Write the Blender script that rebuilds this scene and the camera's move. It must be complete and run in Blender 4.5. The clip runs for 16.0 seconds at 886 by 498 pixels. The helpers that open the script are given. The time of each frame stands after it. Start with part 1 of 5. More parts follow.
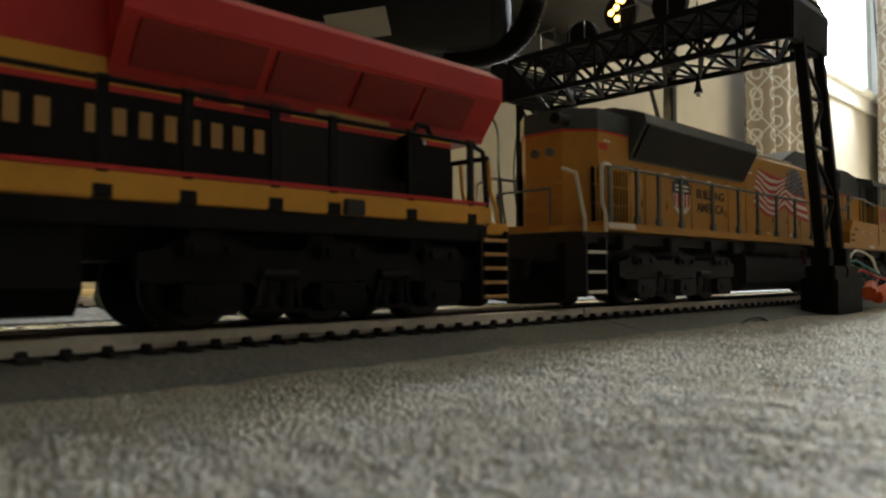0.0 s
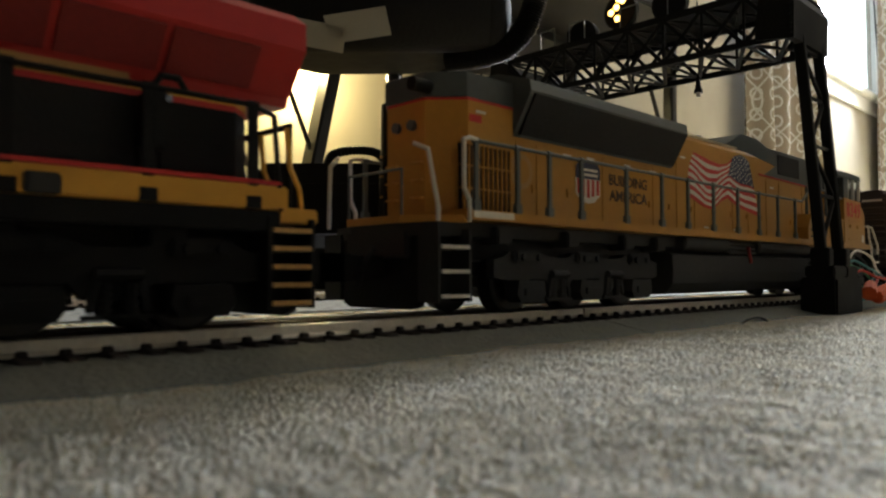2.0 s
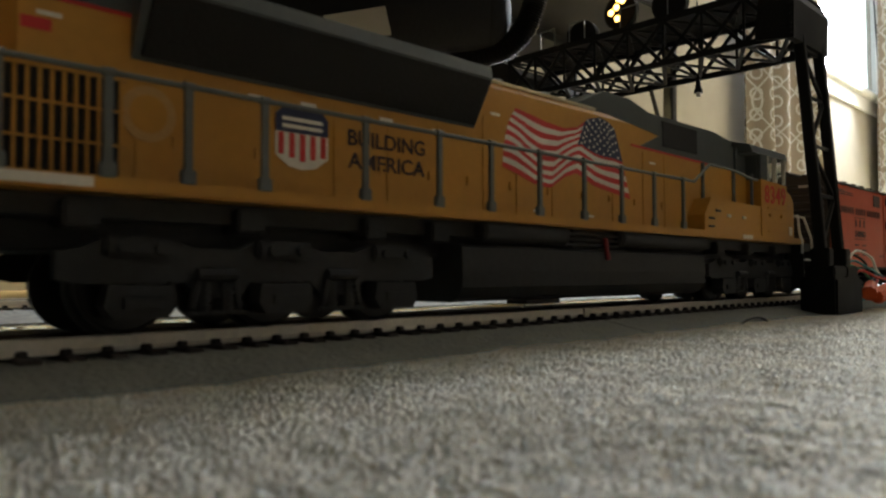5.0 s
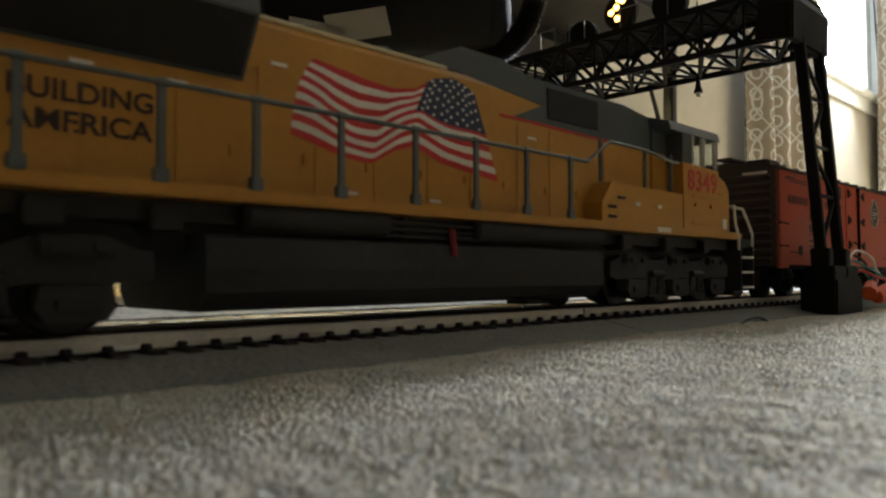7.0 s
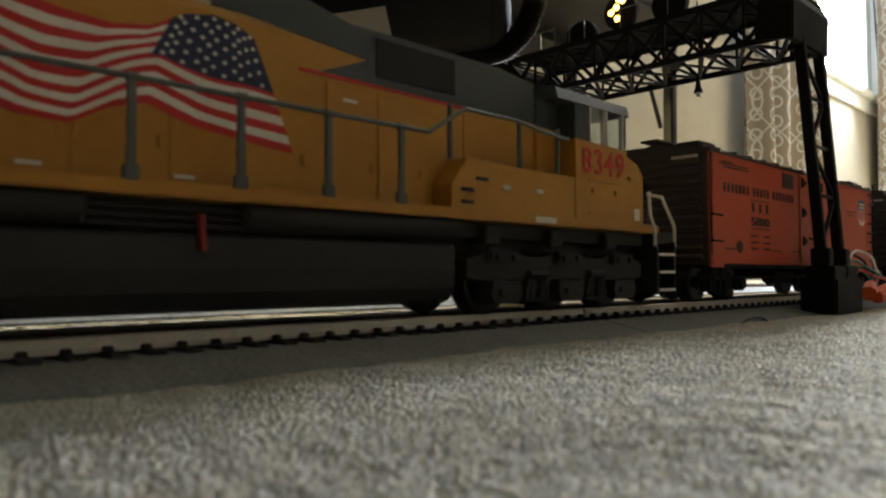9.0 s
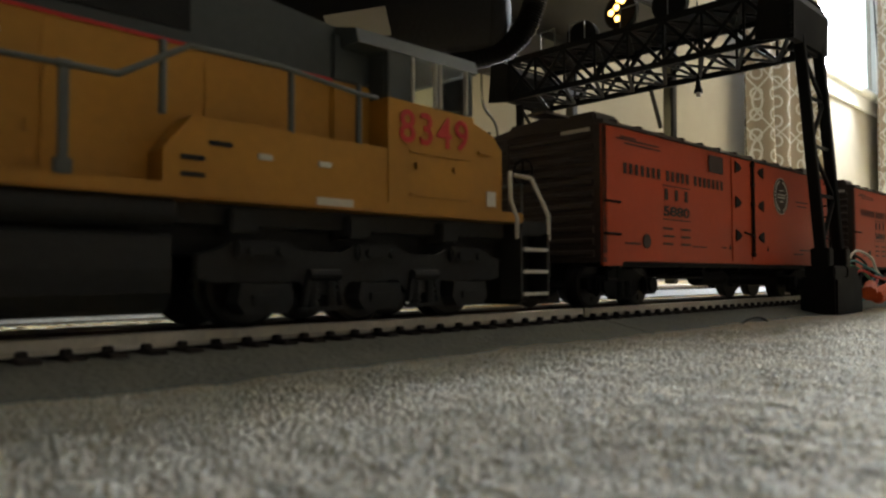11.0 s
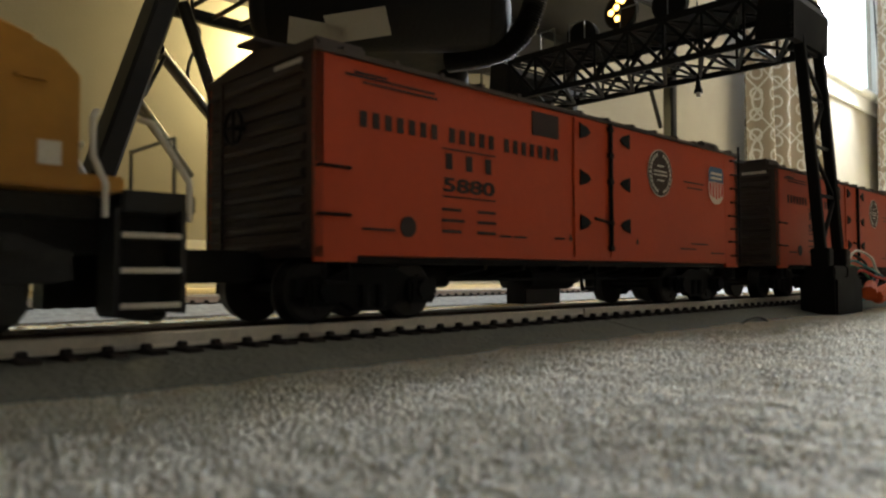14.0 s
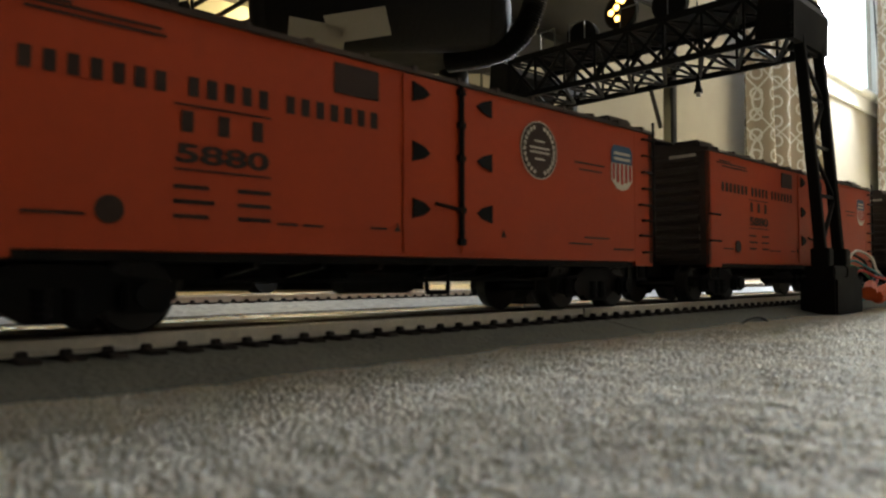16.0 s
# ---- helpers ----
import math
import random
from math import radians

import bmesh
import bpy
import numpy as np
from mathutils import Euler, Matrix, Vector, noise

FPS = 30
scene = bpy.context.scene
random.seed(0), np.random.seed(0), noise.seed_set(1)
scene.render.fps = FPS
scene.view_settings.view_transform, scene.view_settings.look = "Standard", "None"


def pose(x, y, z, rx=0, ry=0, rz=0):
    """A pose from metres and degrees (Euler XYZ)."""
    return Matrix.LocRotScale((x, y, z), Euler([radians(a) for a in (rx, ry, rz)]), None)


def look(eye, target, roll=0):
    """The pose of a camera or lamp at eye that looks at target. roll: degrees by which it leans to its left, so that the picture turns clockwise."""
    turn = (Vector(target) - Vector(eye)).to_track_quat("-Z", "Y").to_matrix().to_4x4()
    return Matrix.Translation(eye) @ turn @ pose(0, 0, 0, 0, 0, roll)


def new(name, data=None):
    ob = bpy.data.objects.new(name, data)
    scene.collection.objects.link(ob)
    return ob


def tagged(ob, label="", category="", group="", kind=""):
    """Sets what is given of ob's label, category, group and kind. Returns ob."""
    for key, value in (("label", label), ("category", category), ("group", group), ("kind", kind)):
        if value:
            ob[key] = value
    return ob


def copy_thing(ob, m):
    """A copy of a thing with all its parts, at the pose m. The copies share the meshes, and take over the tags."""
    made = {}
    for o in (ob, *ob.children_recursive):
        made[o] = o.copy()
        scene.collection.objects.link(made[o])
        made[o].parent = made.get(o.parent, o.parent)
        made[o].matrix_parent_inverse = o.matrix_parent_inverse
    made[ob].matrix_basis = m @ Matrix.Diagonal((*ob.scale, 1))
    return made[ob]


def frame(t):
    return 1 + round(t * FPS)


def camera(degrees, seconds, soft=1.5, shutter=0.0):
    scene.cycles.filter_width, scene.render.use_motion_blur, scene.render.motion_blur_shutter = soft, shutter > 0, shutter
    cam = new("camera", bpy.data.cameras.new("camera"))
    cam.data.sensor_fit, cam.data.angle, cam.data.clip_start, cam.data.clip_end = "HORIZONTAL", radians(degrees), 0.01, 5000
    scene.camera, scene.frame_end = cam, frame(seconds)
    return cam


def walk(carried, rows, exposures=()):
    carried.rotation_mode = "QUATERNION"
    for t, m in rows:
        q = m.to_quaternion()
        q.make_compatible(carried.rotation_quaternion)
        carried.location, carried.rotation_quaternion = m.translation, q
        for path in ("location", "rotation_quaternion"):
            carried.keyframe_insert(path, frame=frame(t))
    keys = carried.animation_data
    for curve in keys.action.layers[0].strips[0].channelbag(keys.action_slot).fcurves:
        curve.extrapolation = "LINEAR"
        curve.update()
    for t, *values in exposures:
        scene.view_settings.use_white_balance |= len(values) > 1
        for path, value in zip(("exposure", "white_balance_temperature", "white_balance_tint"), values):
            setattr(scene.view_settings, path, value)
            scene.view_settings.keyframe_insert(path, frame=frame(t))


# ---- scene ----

# camera: lies on the carpet and stands still
EYE = (0.0, 0.0, 0.0235)
YAW, PITCH, ROLL = 44.2, 2.13, 0.18
cam = camera(63.0, 16.0, soft=2.2, shutter=0.5)
cam.data.dof.use_dof, cam.data.dof.focus_distance, cam.data.dof.aperture_fstop = True, 0.55, 28.0
_aim = (math.sin(radians(YAW)) * math.cos(radians(PITCH)), math.cos(radians(YAW)) * math.cos(radians(PITCH)), math.sin(radians(PITCH)))
_target = (EYE[0] + _aim[0], EYE[1] + _aim[1], EYE[2] + _aim[2])
walk(cam, [(0.0, look(EYE, _target, -ROLL)), (16.0, look(EYE, _target, -ROLL))], exposures=[(0.0, -0.08, 6300, 9), (16.0, -0.08, 6300, 9)])

# how far the train has gone, in metres, at each second
GONE = [(0.0, 0.0092), (0.5, 0.0290), (1.0, 0.0487), (1.5, 0.0677), (2.0, 0.0874), (2.5, 0.1092), (3.0, 0.1324), (3.5, 0.1561),
        (4.0, 0.1796), (5.0, 0.2240), (6.5, 0.2897), (7.0, 0.3114), (7.5, 0.3333), (8.0, 0.3534), (8.5, 0.3740), (9.0, 0.3956),
        (10.0, 0.4412), (11.5, 0.5113), (12.0, 0.5345), (12.5, 0.5574), (13.0, 0.5797), (13.5, 0.6017), (14.0, 0.6236), (14.5, 0.6452),
        (15.0, 0.6665), (15.5, 0.6876), (16.0, 0.7087)]
RAIL_TOP = 0.0102
TRACK_Y = 0.19
FAR_Y = 0.425

# ---- light ----
world = bpy.data.worlds.new("world")
scene.world = world
world.use_nodes = True
_sky = world.node_tree.nodes.new("ShaderNodeTexSky")
_sky.sky_type, _sky.sun_disc = "NISHITA", False
_sky.sun_elevation, _sky.sun_rotation = radians(40), radians(20)
_bg = world.node_tree.nodes["Background"]
world.node_tree.links.new(_sky.outputs[0], _bg.inputs[0])
_bg.inputs[1].default_value = 0.12


def area_lamp(name, m, sx, sy, power, colour):
    d = bpy.data.lights.new(name, "AREA")
    d.shape, d.size, d.size_y, d.energy, d.color = "RECTANGLE", sx, sy, power, colour
    ob = new(name, d)
    ob.matrix_world = m
    return ob


# daylight in the opening of the window
area_lamp("window_daylight", look((4.75, 1.43, 1.71), (3.95, 0.62, 1.25)), 1.2, 0.95, 560, (0.93, 0.96, 1.0))


# ---- materials ----
def mat(name, colour, rough=0.5, metal=0.0, vary=0.12, scale=60.0, bump=0.0, bump_scale=400.0, emit=0.0, spec=0.4, islands=False, dirt=None):
    """Procedural paint, plastic or metal: large blotches and fine grain in colour and gloss, fine relief."""
    m = bpy.data.materials.new(name)
    m.use_nodes = True
    nt = m.node_tree
    n, l = nt.nodes, nt.links
    b = n["Principled BSDF"]
    b.inputs["Roughness"].default_value, b.inputs["Metallic"].default_value = rough, metal
    b.inputs["Specular IOR Level"].default_value = spec
    tc = n.new("ShaderNodeTexCoord")
    big, fine = n.new("ShaderNodeTexNoise"), n.new("ShaderNodeTexNoise")
    big.inputs["Scale"].default_value, fine.inputs["Scale"].default_value = scale, scale * 14
    big.inputs["Detail"].default_value = 5
    l.new(tc.outputs["Object"], big.inputs["Vector"])
    l.new(tc.outputs["Object"], fine.inputs["Vector"])
    add = n.new("ShaderNodeMath")
    add.operation = "ADD"
    l.new(big.outputs[0], add.inputs[0])
    l.new(fine.outputs[0], add.inputs[1])
    ramp = n.new("ShaderNodeMapRange")
    ramp.inputs[1].default_value, ramp.inputs[2].default_value = 0.6, 1.4
    ramp.inputs[3].default_value, ramp.inputs[4].default_value = 1 - vary, 1 + vary
    l.new(add.outputs[0], ramp.inputs[0])
    hsv = n.new("ShaderNodeHueSaturation")
    hsv.inputs["Color"].default_value = (*colour, 1)
    value = ramp.outputs[0]
    if islands:
        geo = n.new("ShaderNodeNewGeometry")
        per = n.new("ShaderNodeMapRange")
        per.inputs[3].default_value, per.inputs[4].default_value = 1 - islands, 1 + islands
        l.new(geo.outputs["Random Per Island"], per.inputs[0])
        mul = n.new("ShaderNodeMath")
        mul.operation = "MULTIPLY"
        l.new(per.outputs[0], mul.inputs[0])
        l.new(value, mul.inputs[1])
        value = mul.outputs[0]
    l.new(value, hsv.inputs["Value"])
    out = hsv.outputs[0]
    if dirt:
        mix = n.new("ShaderNodeMix")
        mix.data_type = "RGBA"
        dn = n.new("ShaderNodeTexNoise")
        dn.inputs["Scale"].default_value, dn.inputs["Detail"].default_value = scale * 0.6, 8
        l.new(tc.outputs["Object"], dn.inputs["Vector"])
        dr = n.new("ShaderNodeMapRange")
        dr.inputs[1].default_value, dr.inputs[2].default_value, dr.inputs[4].default_value = 0.5, 0.75, 0.6
        l.new(dn.outputs[0], dr.inputs[0])
        l.new(dr.outputs[0], mix.inputs[0])
        l.new(out, mix.inputs[6])
        mix.inputs[7].default_value = (*dirt, 1)
        out = mix.outputs[2]
    l.new(out, b.inputs["Base Color"])
    rr = n.new("ShaderNodeMapRange")
    rr.inputs[3].default_value, rr.inputs[4].default_value = max(0.03, rough - 0.1), min(1, rough + 0.12)
    l.new(big.outputs[0], rr.inputs[0])
    l.new(rr.outputs[0], b.inputs["Roughness"])
    if bump:
        bn = n.new("ShaderNodeTexNoise")
        bn.inputs["Scale"].default_value, bn.inputs["Detail"].default_value = bump_scale, 4
        l.new(tc.outputs["Object"], bn.inputs["Vector"])
        bp = n.new("ShaderNodeBump")
        bp.inputs["Strength"].default_value, bp.inputs["Distance"].default_value = bump, 0.4 / bump_scale
        l.new(bn.outputs[0], bp.inputs["Height"])
        l.new(bp.outputs[0], b.inputs["Normal"])
    if emit:
        b.inputs["Emission Color"].default_value, b.inputs["Emission Strength"].default_value = (*colour, 1), emit
    return m


def glass(name, tint=(1, 1, 1), rough=0.02):
    m = bpy.data.materials.new(name)
    m.use_nodes = True
    b = m.node_tree.nodes["Principled BSDF"]
    b.inputs["Base Color"].default_value = (*tint, 1)
    b.inputs["Transmission Weight"].default_value, b.inputs["Roughness"].default_value, b.inputs["IOR"].default_value = 1.0, rough, 1.3
    return m


YELLOW = mat("armour_yellow_paint", (0.43, 0.215, 0.030), 0.42, vary=0.09, scale=25, dirt=(0.31, 0.155, 0.032))
GREY = mat("loco_grey_paint", (0.055, 0.067, 0.074), 0.36, vary=0.12, scale=30)
DARKGREY = mat("underframe_grey_plastic", (0.026, 0.027, 0.029), 0.6, spec=0.25, vary=0.2, scale=40, bump=0.1)
BLACK = mat("black_plastic", (0.0075, 0.0075, 0.008), 0.6, spec=0.15, vary=0.2, scale=40)
GRILLE = mat("black_radiator_mesh", (0.012, 0.012, 0.013), 0.6, spec=0.2, vary=0.2, scale=90, bump=0.4, bump_scale=900)
RED = mat("loco_red_paint", (0.40, 0.022, 0.024), 0.4, vary=0.07, scale=25)
DARKRED = mat("loco_red_screen", (0.19, 0.013, 0.015), 0.6, vary=0.12, scale=60, bump=0.3, bump_scale=900)
GOLD = mat("loco_yellow_stripe", (0.58, 0.30, 0.035), 0.42, vary=0.07, scale=25)
ORANGE = mat("reefer_orange_paint", (0.47, 0.060, 0.014), 0.45, vary=0.06, scale=22, bump=0.05, bump_scale=500, dirt=(0.39, 0.05, 0.013))
BROWN = mat("reefer_end_brown", (0.048, 0.036, 0.034), 0.55, vary=0.22, scale=50, bump=0.1)
DECAL_BLACK = mat("printed_black", (0.034, 0.016, 0.012), 0.55)
DECAL_WHITE = mat("printed_white", (0.66, 0.65, 0.62), 0.5)
DECAL_RED = mat("printed_red", (0.48, 0.028, 0.03), 0.5)
DECAL_BLUE = mat("printed_blue", (0.018, 0.026, 0.075), 0.5)
SKYBLUE = mat("printed_shield_blue", (0.05, 0.12, 0.25), 0.5)
GOLDPRINT = mat("printed_gold", (0.40, 0.24, 0.09), 0.5)
RAILGREY = mat("handrail_grey", (0.10, 0.115, 0.12), 0.45, vary=0.15, scale=80)
WHITE = mat("white_handrail", (0.60, 0.60, 0.58), 0.45)
STEEL = mat("bright_rail_tinplate", (0.80, 0.75, 0.67), 0.40, 0.45, vary=0.15, scale=40, bump=0.08, bump_scale=300)
RUST = mat("dark_rail_steel", (0.10, 0.07, 0.055), 0.5, 0.6, vary=0.3, scale=60)
WHEELM = mat("dark_wheel_metal", (0.022, 0.021, 0.021), 0.42, 0.5, vary=0.2, scale=80)
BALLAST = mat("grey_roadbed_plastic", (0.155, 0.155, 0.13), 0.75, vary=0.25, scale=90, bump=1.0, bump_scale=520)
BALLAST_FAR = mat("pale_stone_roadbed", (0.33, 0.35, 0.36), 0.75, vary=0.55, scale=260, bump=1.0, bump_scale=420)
TIE = mat("dark_tie_plastic", (0.035, 0.028, 0.024), 0.65, vary=0.25, scale=120, bump=0.4)
WINDOW = glass("clear_cab_glazing", (0.9, 0.95, 0.95))
AMBER = mat("lit_amber_lens", (1.0, 0.55, 0.12), 0.3, emit=9.0)
BLACKSTEEL = mat("black_painted_steel", (0.010, 0.010, 0.011), 0.45, spec=0.3, vary=0.2, scale=8)
CHROME = mat("chrome_column", (0.75, 0.75, 0.76), 0.15, 1.0, vary=0.03, scale=20)
FABRIC = mat("black_leatherette", (0.009, 0.009, 0.010), 0.72, spec=0.15, vary=0.2, scale=12, bump=0.35, bump_scale=160)
# paper colour lowered to stand for the shade beneath the seat
PAPER = mat("shade_darkened_paper", (0.22, 0.22, 0.215), 0.7, vary=0.05, scale=20)
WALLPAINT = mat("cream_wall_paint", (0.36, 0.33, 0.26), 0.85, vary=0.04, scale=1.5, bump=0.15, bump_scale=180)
# dark taupe for walls out of view, picked to reduce bounced light
BOUNCE_CUT_WALL = mat("bounce_cutting_wall_paint", (0.045, 0.041, 0.036), 0.85, vary=0.05, scale=1.5, bump=0.15, bump_scale=180)
CEILPAINT = mat("white_ceiling_paint", (0.55, 0.54, 0.51), 0.9, vary=0.03, scale=2)
TRIM = mat("white_trim_paint", (0.76, 0.76, 0.74), 0.45, vary=0.04, scale=4)
CARPET = mat("beige_carpet_backing", (0.55, 0.45, 0.28), 0.95, vary=0.3, scale=60, bump=0.8, bump_scale=260)
PILE = mat("beige_carpet_yarn", (0.90, 0.70, 0.38), 0.85, vary=0.17, scale=46, islands=0.05, spec=0.04)
_pb = PILE.node_tree.nodes["Principled BSDF"]
_pb.inputs["Sheen Weight"].default_value, _pb.inputs["Sheen Roughness"].default_value = 0.10, 0.30
_pb.inputs["Sheen Tint"].default_value = (1.0, 0.93, 0.82, 1)
_pb.inputs["Subsurface Weight"].default_value, _pb.inputs["Subsurface Scale"].default_value = 1.0, 0.006
_pb.inputs["Subsurface Radius"].default_value = (1.0, 0.8, 0.6)
CABLE_BLACK = mat("black_cable", (0.012, 0.012, 0.012), 0.45)


# ---- mesh helpers ----
def finish(bm, bevel=0.0, segments=2):
    if bevel:
        bmesh.ops.bevel(bm, geom=[e for e in bm.edges if e.calc_face_angle(0) > 0.5], offset=bevel, segments=segments, affect="EDGES", clamp_overlap=True)
    bmesh.ops.recalc_face_normals(bm, faces=bm.faces)
    return bm


def box(x0, x1, y0, y1, z0, z1, bevel=0.0, bm=None):
    one = bmesh.new()
    bmesh.ops.create_cube(one, size=1, matrix=Matrix.Translation(((x0 + x1) / 2, (y0 + y1) / 2, (z0 + z1) / 2)) @ Matrix.Diagonal((x1 - x0, y1 - y0, z1 - z0, 1)))
    finish(one, bevel)
    return join(bm, one)


def join(bm, one):
    if bm is None:
        return one
    me = bpy.data.meshes.new("tmp")
    one.to_mesh(me)
    one.free()
    bm.from_mesh(me)
    bpy.data.meshes.remove(me)
    return bm


def prism(points, axis, a, b, bevel=0.0, bm=None):
    """A polygon drawn out along an axis from a to b: points are (x, z) for axis y, (y, z) for x, (x, y) for z."""
    one = bmesh.new()

    def at(p, d):
        return {"y": (p[0], d, p[1]), "x": (d, p[0], p[1]), "z": (p[0], p[1], d)}[axis]
    lo, hi = [one.verts.new(at(p, a)) for p in points], [one.verts.new(at(p, b)) for p in points]
    one.faces.new(lo)
    one.faces.new(hi[::-1])
    for i in range(len(points)):
        j = (i + 1) % len(points)
        one.faces.new((lo[i], lo[j], hi[j], hi[i]))
    finish(one, bevel)
    return join(bm, one)


def rod(a, b, r, bm=None, sides=10, r2=None):
    """A round bar from a to b."""
    a, b = Vector(a), Vector(b)
    one = bmesh.new()
    m = Matrix.Translation((a + b) / 2) @ (b - a).to_track_quat("Z", "Y").to_matrix().to_4x4()
    bmesh.ops.create_cone(one, cap_ends=True, segments=sides, radius1=r, radius2=r if r2 is None else r2, depth=(b - a).length, matrix=m)
    return join(bm, one)


def bar(a, b, w, h, bm=None):
    """A flat or square bar from a to b, w across and h deep."""
    a, b = Vector(a), Vector(b)
    one = bmesh.new()
    m = Matrix.Translation((a + b) / 2) @ (b - a).to_track_quat("Z", "Y").to_matrix().to_4x4() @ Matrix.Diagonal((w, h, (b - a).length, 1))
    bmesh.ops.create_cube(one, size=1, matrix=m)
    finish(one, min(w, h) * 0.15, 1)
    return join(bm, one)


def tube(points, r, bm=None, sides=8):
    """A bent round wire through the points."""
    for p, q in zip(points, points[1:]):
        bm = rod(p, q, r, bm, sides)
    for p in points[1:-1]:
        one = bmesh.new()
        bmesh.ops.create_uvsphere(one, u_segments=sides, v_segments=6, radius=r, matrix=Matrix.Translation(p))
        bm = join(bm, one)
    return bm


def ribbed_tube(points, r, rib, sides=14, per=2):
    """One continuous corrugated hose through the points: ridges and grooves by turns."""
    bm, rings = bmesh.new(), []
    pts = [p.lerp(q, k / (per * 2)) for p, q in zip(points, points[1:]) for k in range(per * 2)] + [points[-1]]
    for i, p in enumerate(pts):
        d = (pts[min(i + 1, len(pts) - 1)] - pts[max(i - 1, 0)]).normalized()
        side = d.cross(Vector((0.3, 0.9, 0.31))).normalized()
        up = d.cross(side)
        rr = rib if i % 2 else r
        rings.append([bm.verts.new(p + (side * math.cos(2 * math.pi * k / sides) + up * math.sin(2 * math.pi * k / sides)) * rr) for k in range(sides)])
    for a, b in zip(rings, rings[1:]):
        for k in range(sides):
            bm.faces.new((a[k], a[(k + 1) % sides], b[(k + 1) % sides], b[k]))
    bm.faces.new(rings[0][::-1])
    bm.faces.new(rings[-1])
    bmesh.ops.recalc_face_normals(bm, faces=bm.faces)
    return bm


def smooth_path(points, steps=8):
    """More points on a soft curve through the points."""
    pts = [Vector(p) for p in points]
    pts = [pts[0] * 2 - pts[1]] + pts + [pts[-1] * 2 - pts[-2]]
    out = []
    for i in range(1, len(pts) - 2):
        p0, p1, p2, p3 = pts[i - 1:i + 3]
        for k in range(steps):
            t = k / steps
            out.append(0.5 * ((2 * p1) + (p2 - p0) * t + (2 * p0 - 5 * p1 + 4 * p2 - p3) * t * t + (3 * p1 - p0 - 3 * p2 + p3) * t ** 3))
    return out + [pts[-2]]


def part(name, bm, material, parent=None, label="", smooth=False):
    me = bpy.data.meshes.new(name)
    bm.to_mesh(me)
    bm.free()
    me.materials.append(material)
    if smooth:
        for p in me.polygons:
            p.use_smooth = True
    ob = new(name, me)
    ob.parent = parent
    return tagged(ob, label)


def thing(name, label, category, m=None, group="", kind=""):
    ob = new(name)
    ob.empty_display_size = 0.01
    if m is not None:
        ob.matrix_basis = m
    return tagged(ob, label, category, group, kind)


def lettering(name, text, x, y, z, width, height, material, parent, bold=0.0, label="", spacing=1.0):
    """Raised print on a side that faces -y: the lower left corner at x, z; width and height as given."""
    cu = bpy.data.curves.new("text", "FONT")
    cu.body, cu.extrude, cu.offset, cu.space_character = text, 0.02, bold, spacing
    tmp = bpy.data.objects.new("text", cu)
    scene.collection.objects.link(tmp)
    bpy.context.view_layer.update()
    me = bpy.data.meshes.new_from_object(tmp.evaluated_get(bpy.context.evaluated_depsgraph_get()))
    bpy.data.objects.remove(tmp)
    co = np.zeros(len(me.vertices) * 3)
    me.vertices.foreach_get("co", co)
    co = co.reshape(-1, 3)
    lo, hi = co.min(0), co.max(0)
    co[:, 0] = (co[:, 0] - lo[0]) / (hi[0] - lo[0]) * width
    co[:, 1] = (co[:, 1] - lo[1]) / (hi[1] - lo[1]) * height
    new_co = np.stack([x + co[:, 0], y - np.where(co[:, 2] > 0, 0.00015, 0.0), z + co[:, 1]], 1)
    me.vertices.foreach_set("co", new_co.ravel())
    me.materials.clear()
    me.materials.append(material)
    me.name = name
    ob = new(name, me)
    ob.parent = parent
    return tagged(ob, label)


def letter_bars(name, counts, x, y, z, width, height, material, parent, label="", thick=0.54):
    """A line of print as plain bars, one for each letter, with gaps between the words."""
    cells = sum(counts) + 0.7 * (len(counts) - 1)
    step, bm, at = width / cells, None, x
    for n in counts:
        for i in range(n):
            bm = box(at + step * (0.5 - thick / 2), at + step * (0.5 + thick / 2), y - 0.00015, y, z, z + height, bm=bm)
            at += step
        at += step * 0.7
    return part(name, bm, material, parent, label)


def print_bar(bm, x0, x1, y, z0, z1):
    return box(x0, x1, y - 0.00015, y, z0, z1, bm=bm)


# ---- room ----
WALL_Y = 1.45
X0, X1, Y0, H = -3.0, 6.6, -5.0, 2.45


def wall_with_opening(name, x0, x1, y0, y1, ox0, ox1, oz0, oz1):
    bm = box(x0, ox0, y0, y1, 0, H)
    box(ox1, x1, y0, y1, 0, H, bm=bm)
    box(ox0, ox1, y0, y1, 0, oz0, bm=bm)
    box(ox0, ox1, y0, y1, oz1, H, bm=bm)
    return tagged(part(name, bm, WALLPAINT), "cream painted plaster wall with a window opening", "wall", kind="structure")


wall_with_opening("wall_north", X0, X1, WALL_Y, WALL_Y + 0.12, 4.02, 5.80, 1.22, 2.2)
# unseen walls that close the room; their dark colour holds back bounce
tagged(part("wall_south", box(X0, X1, Y0 - 0.12, Y0, 0, H), BOUNCE_CUT_WALL), "unseen plaster wall, coloured dark taupe to cut bounced light", "wall", kind="structure")
tagged(part("wall_east", box(X1, X1 + 0.12, Y0, WALL_Y, 0, H), BOUNCE_CUT_WALL), "unseen plaster wall, coloured dark taupe to cut bounced light", "wall", kind="structure")
tagged(part("wall_west", box(X0 - 0.12, X0, Y0, WALL_Y, 0, H), BOUNCE_CUT_WALL), "unseen plaster wall, coloured dark taupe to cut bounced light", "wall", kind="structure")
tagged(part("ceiling", box(X0 - 0.12, X1 + 0.12, Y0 - 0.12, WALL_Y + 0.12, H, H + 0.1), CEILPAINT), "plain white painted ceiling", "ceiling", kind="structure")
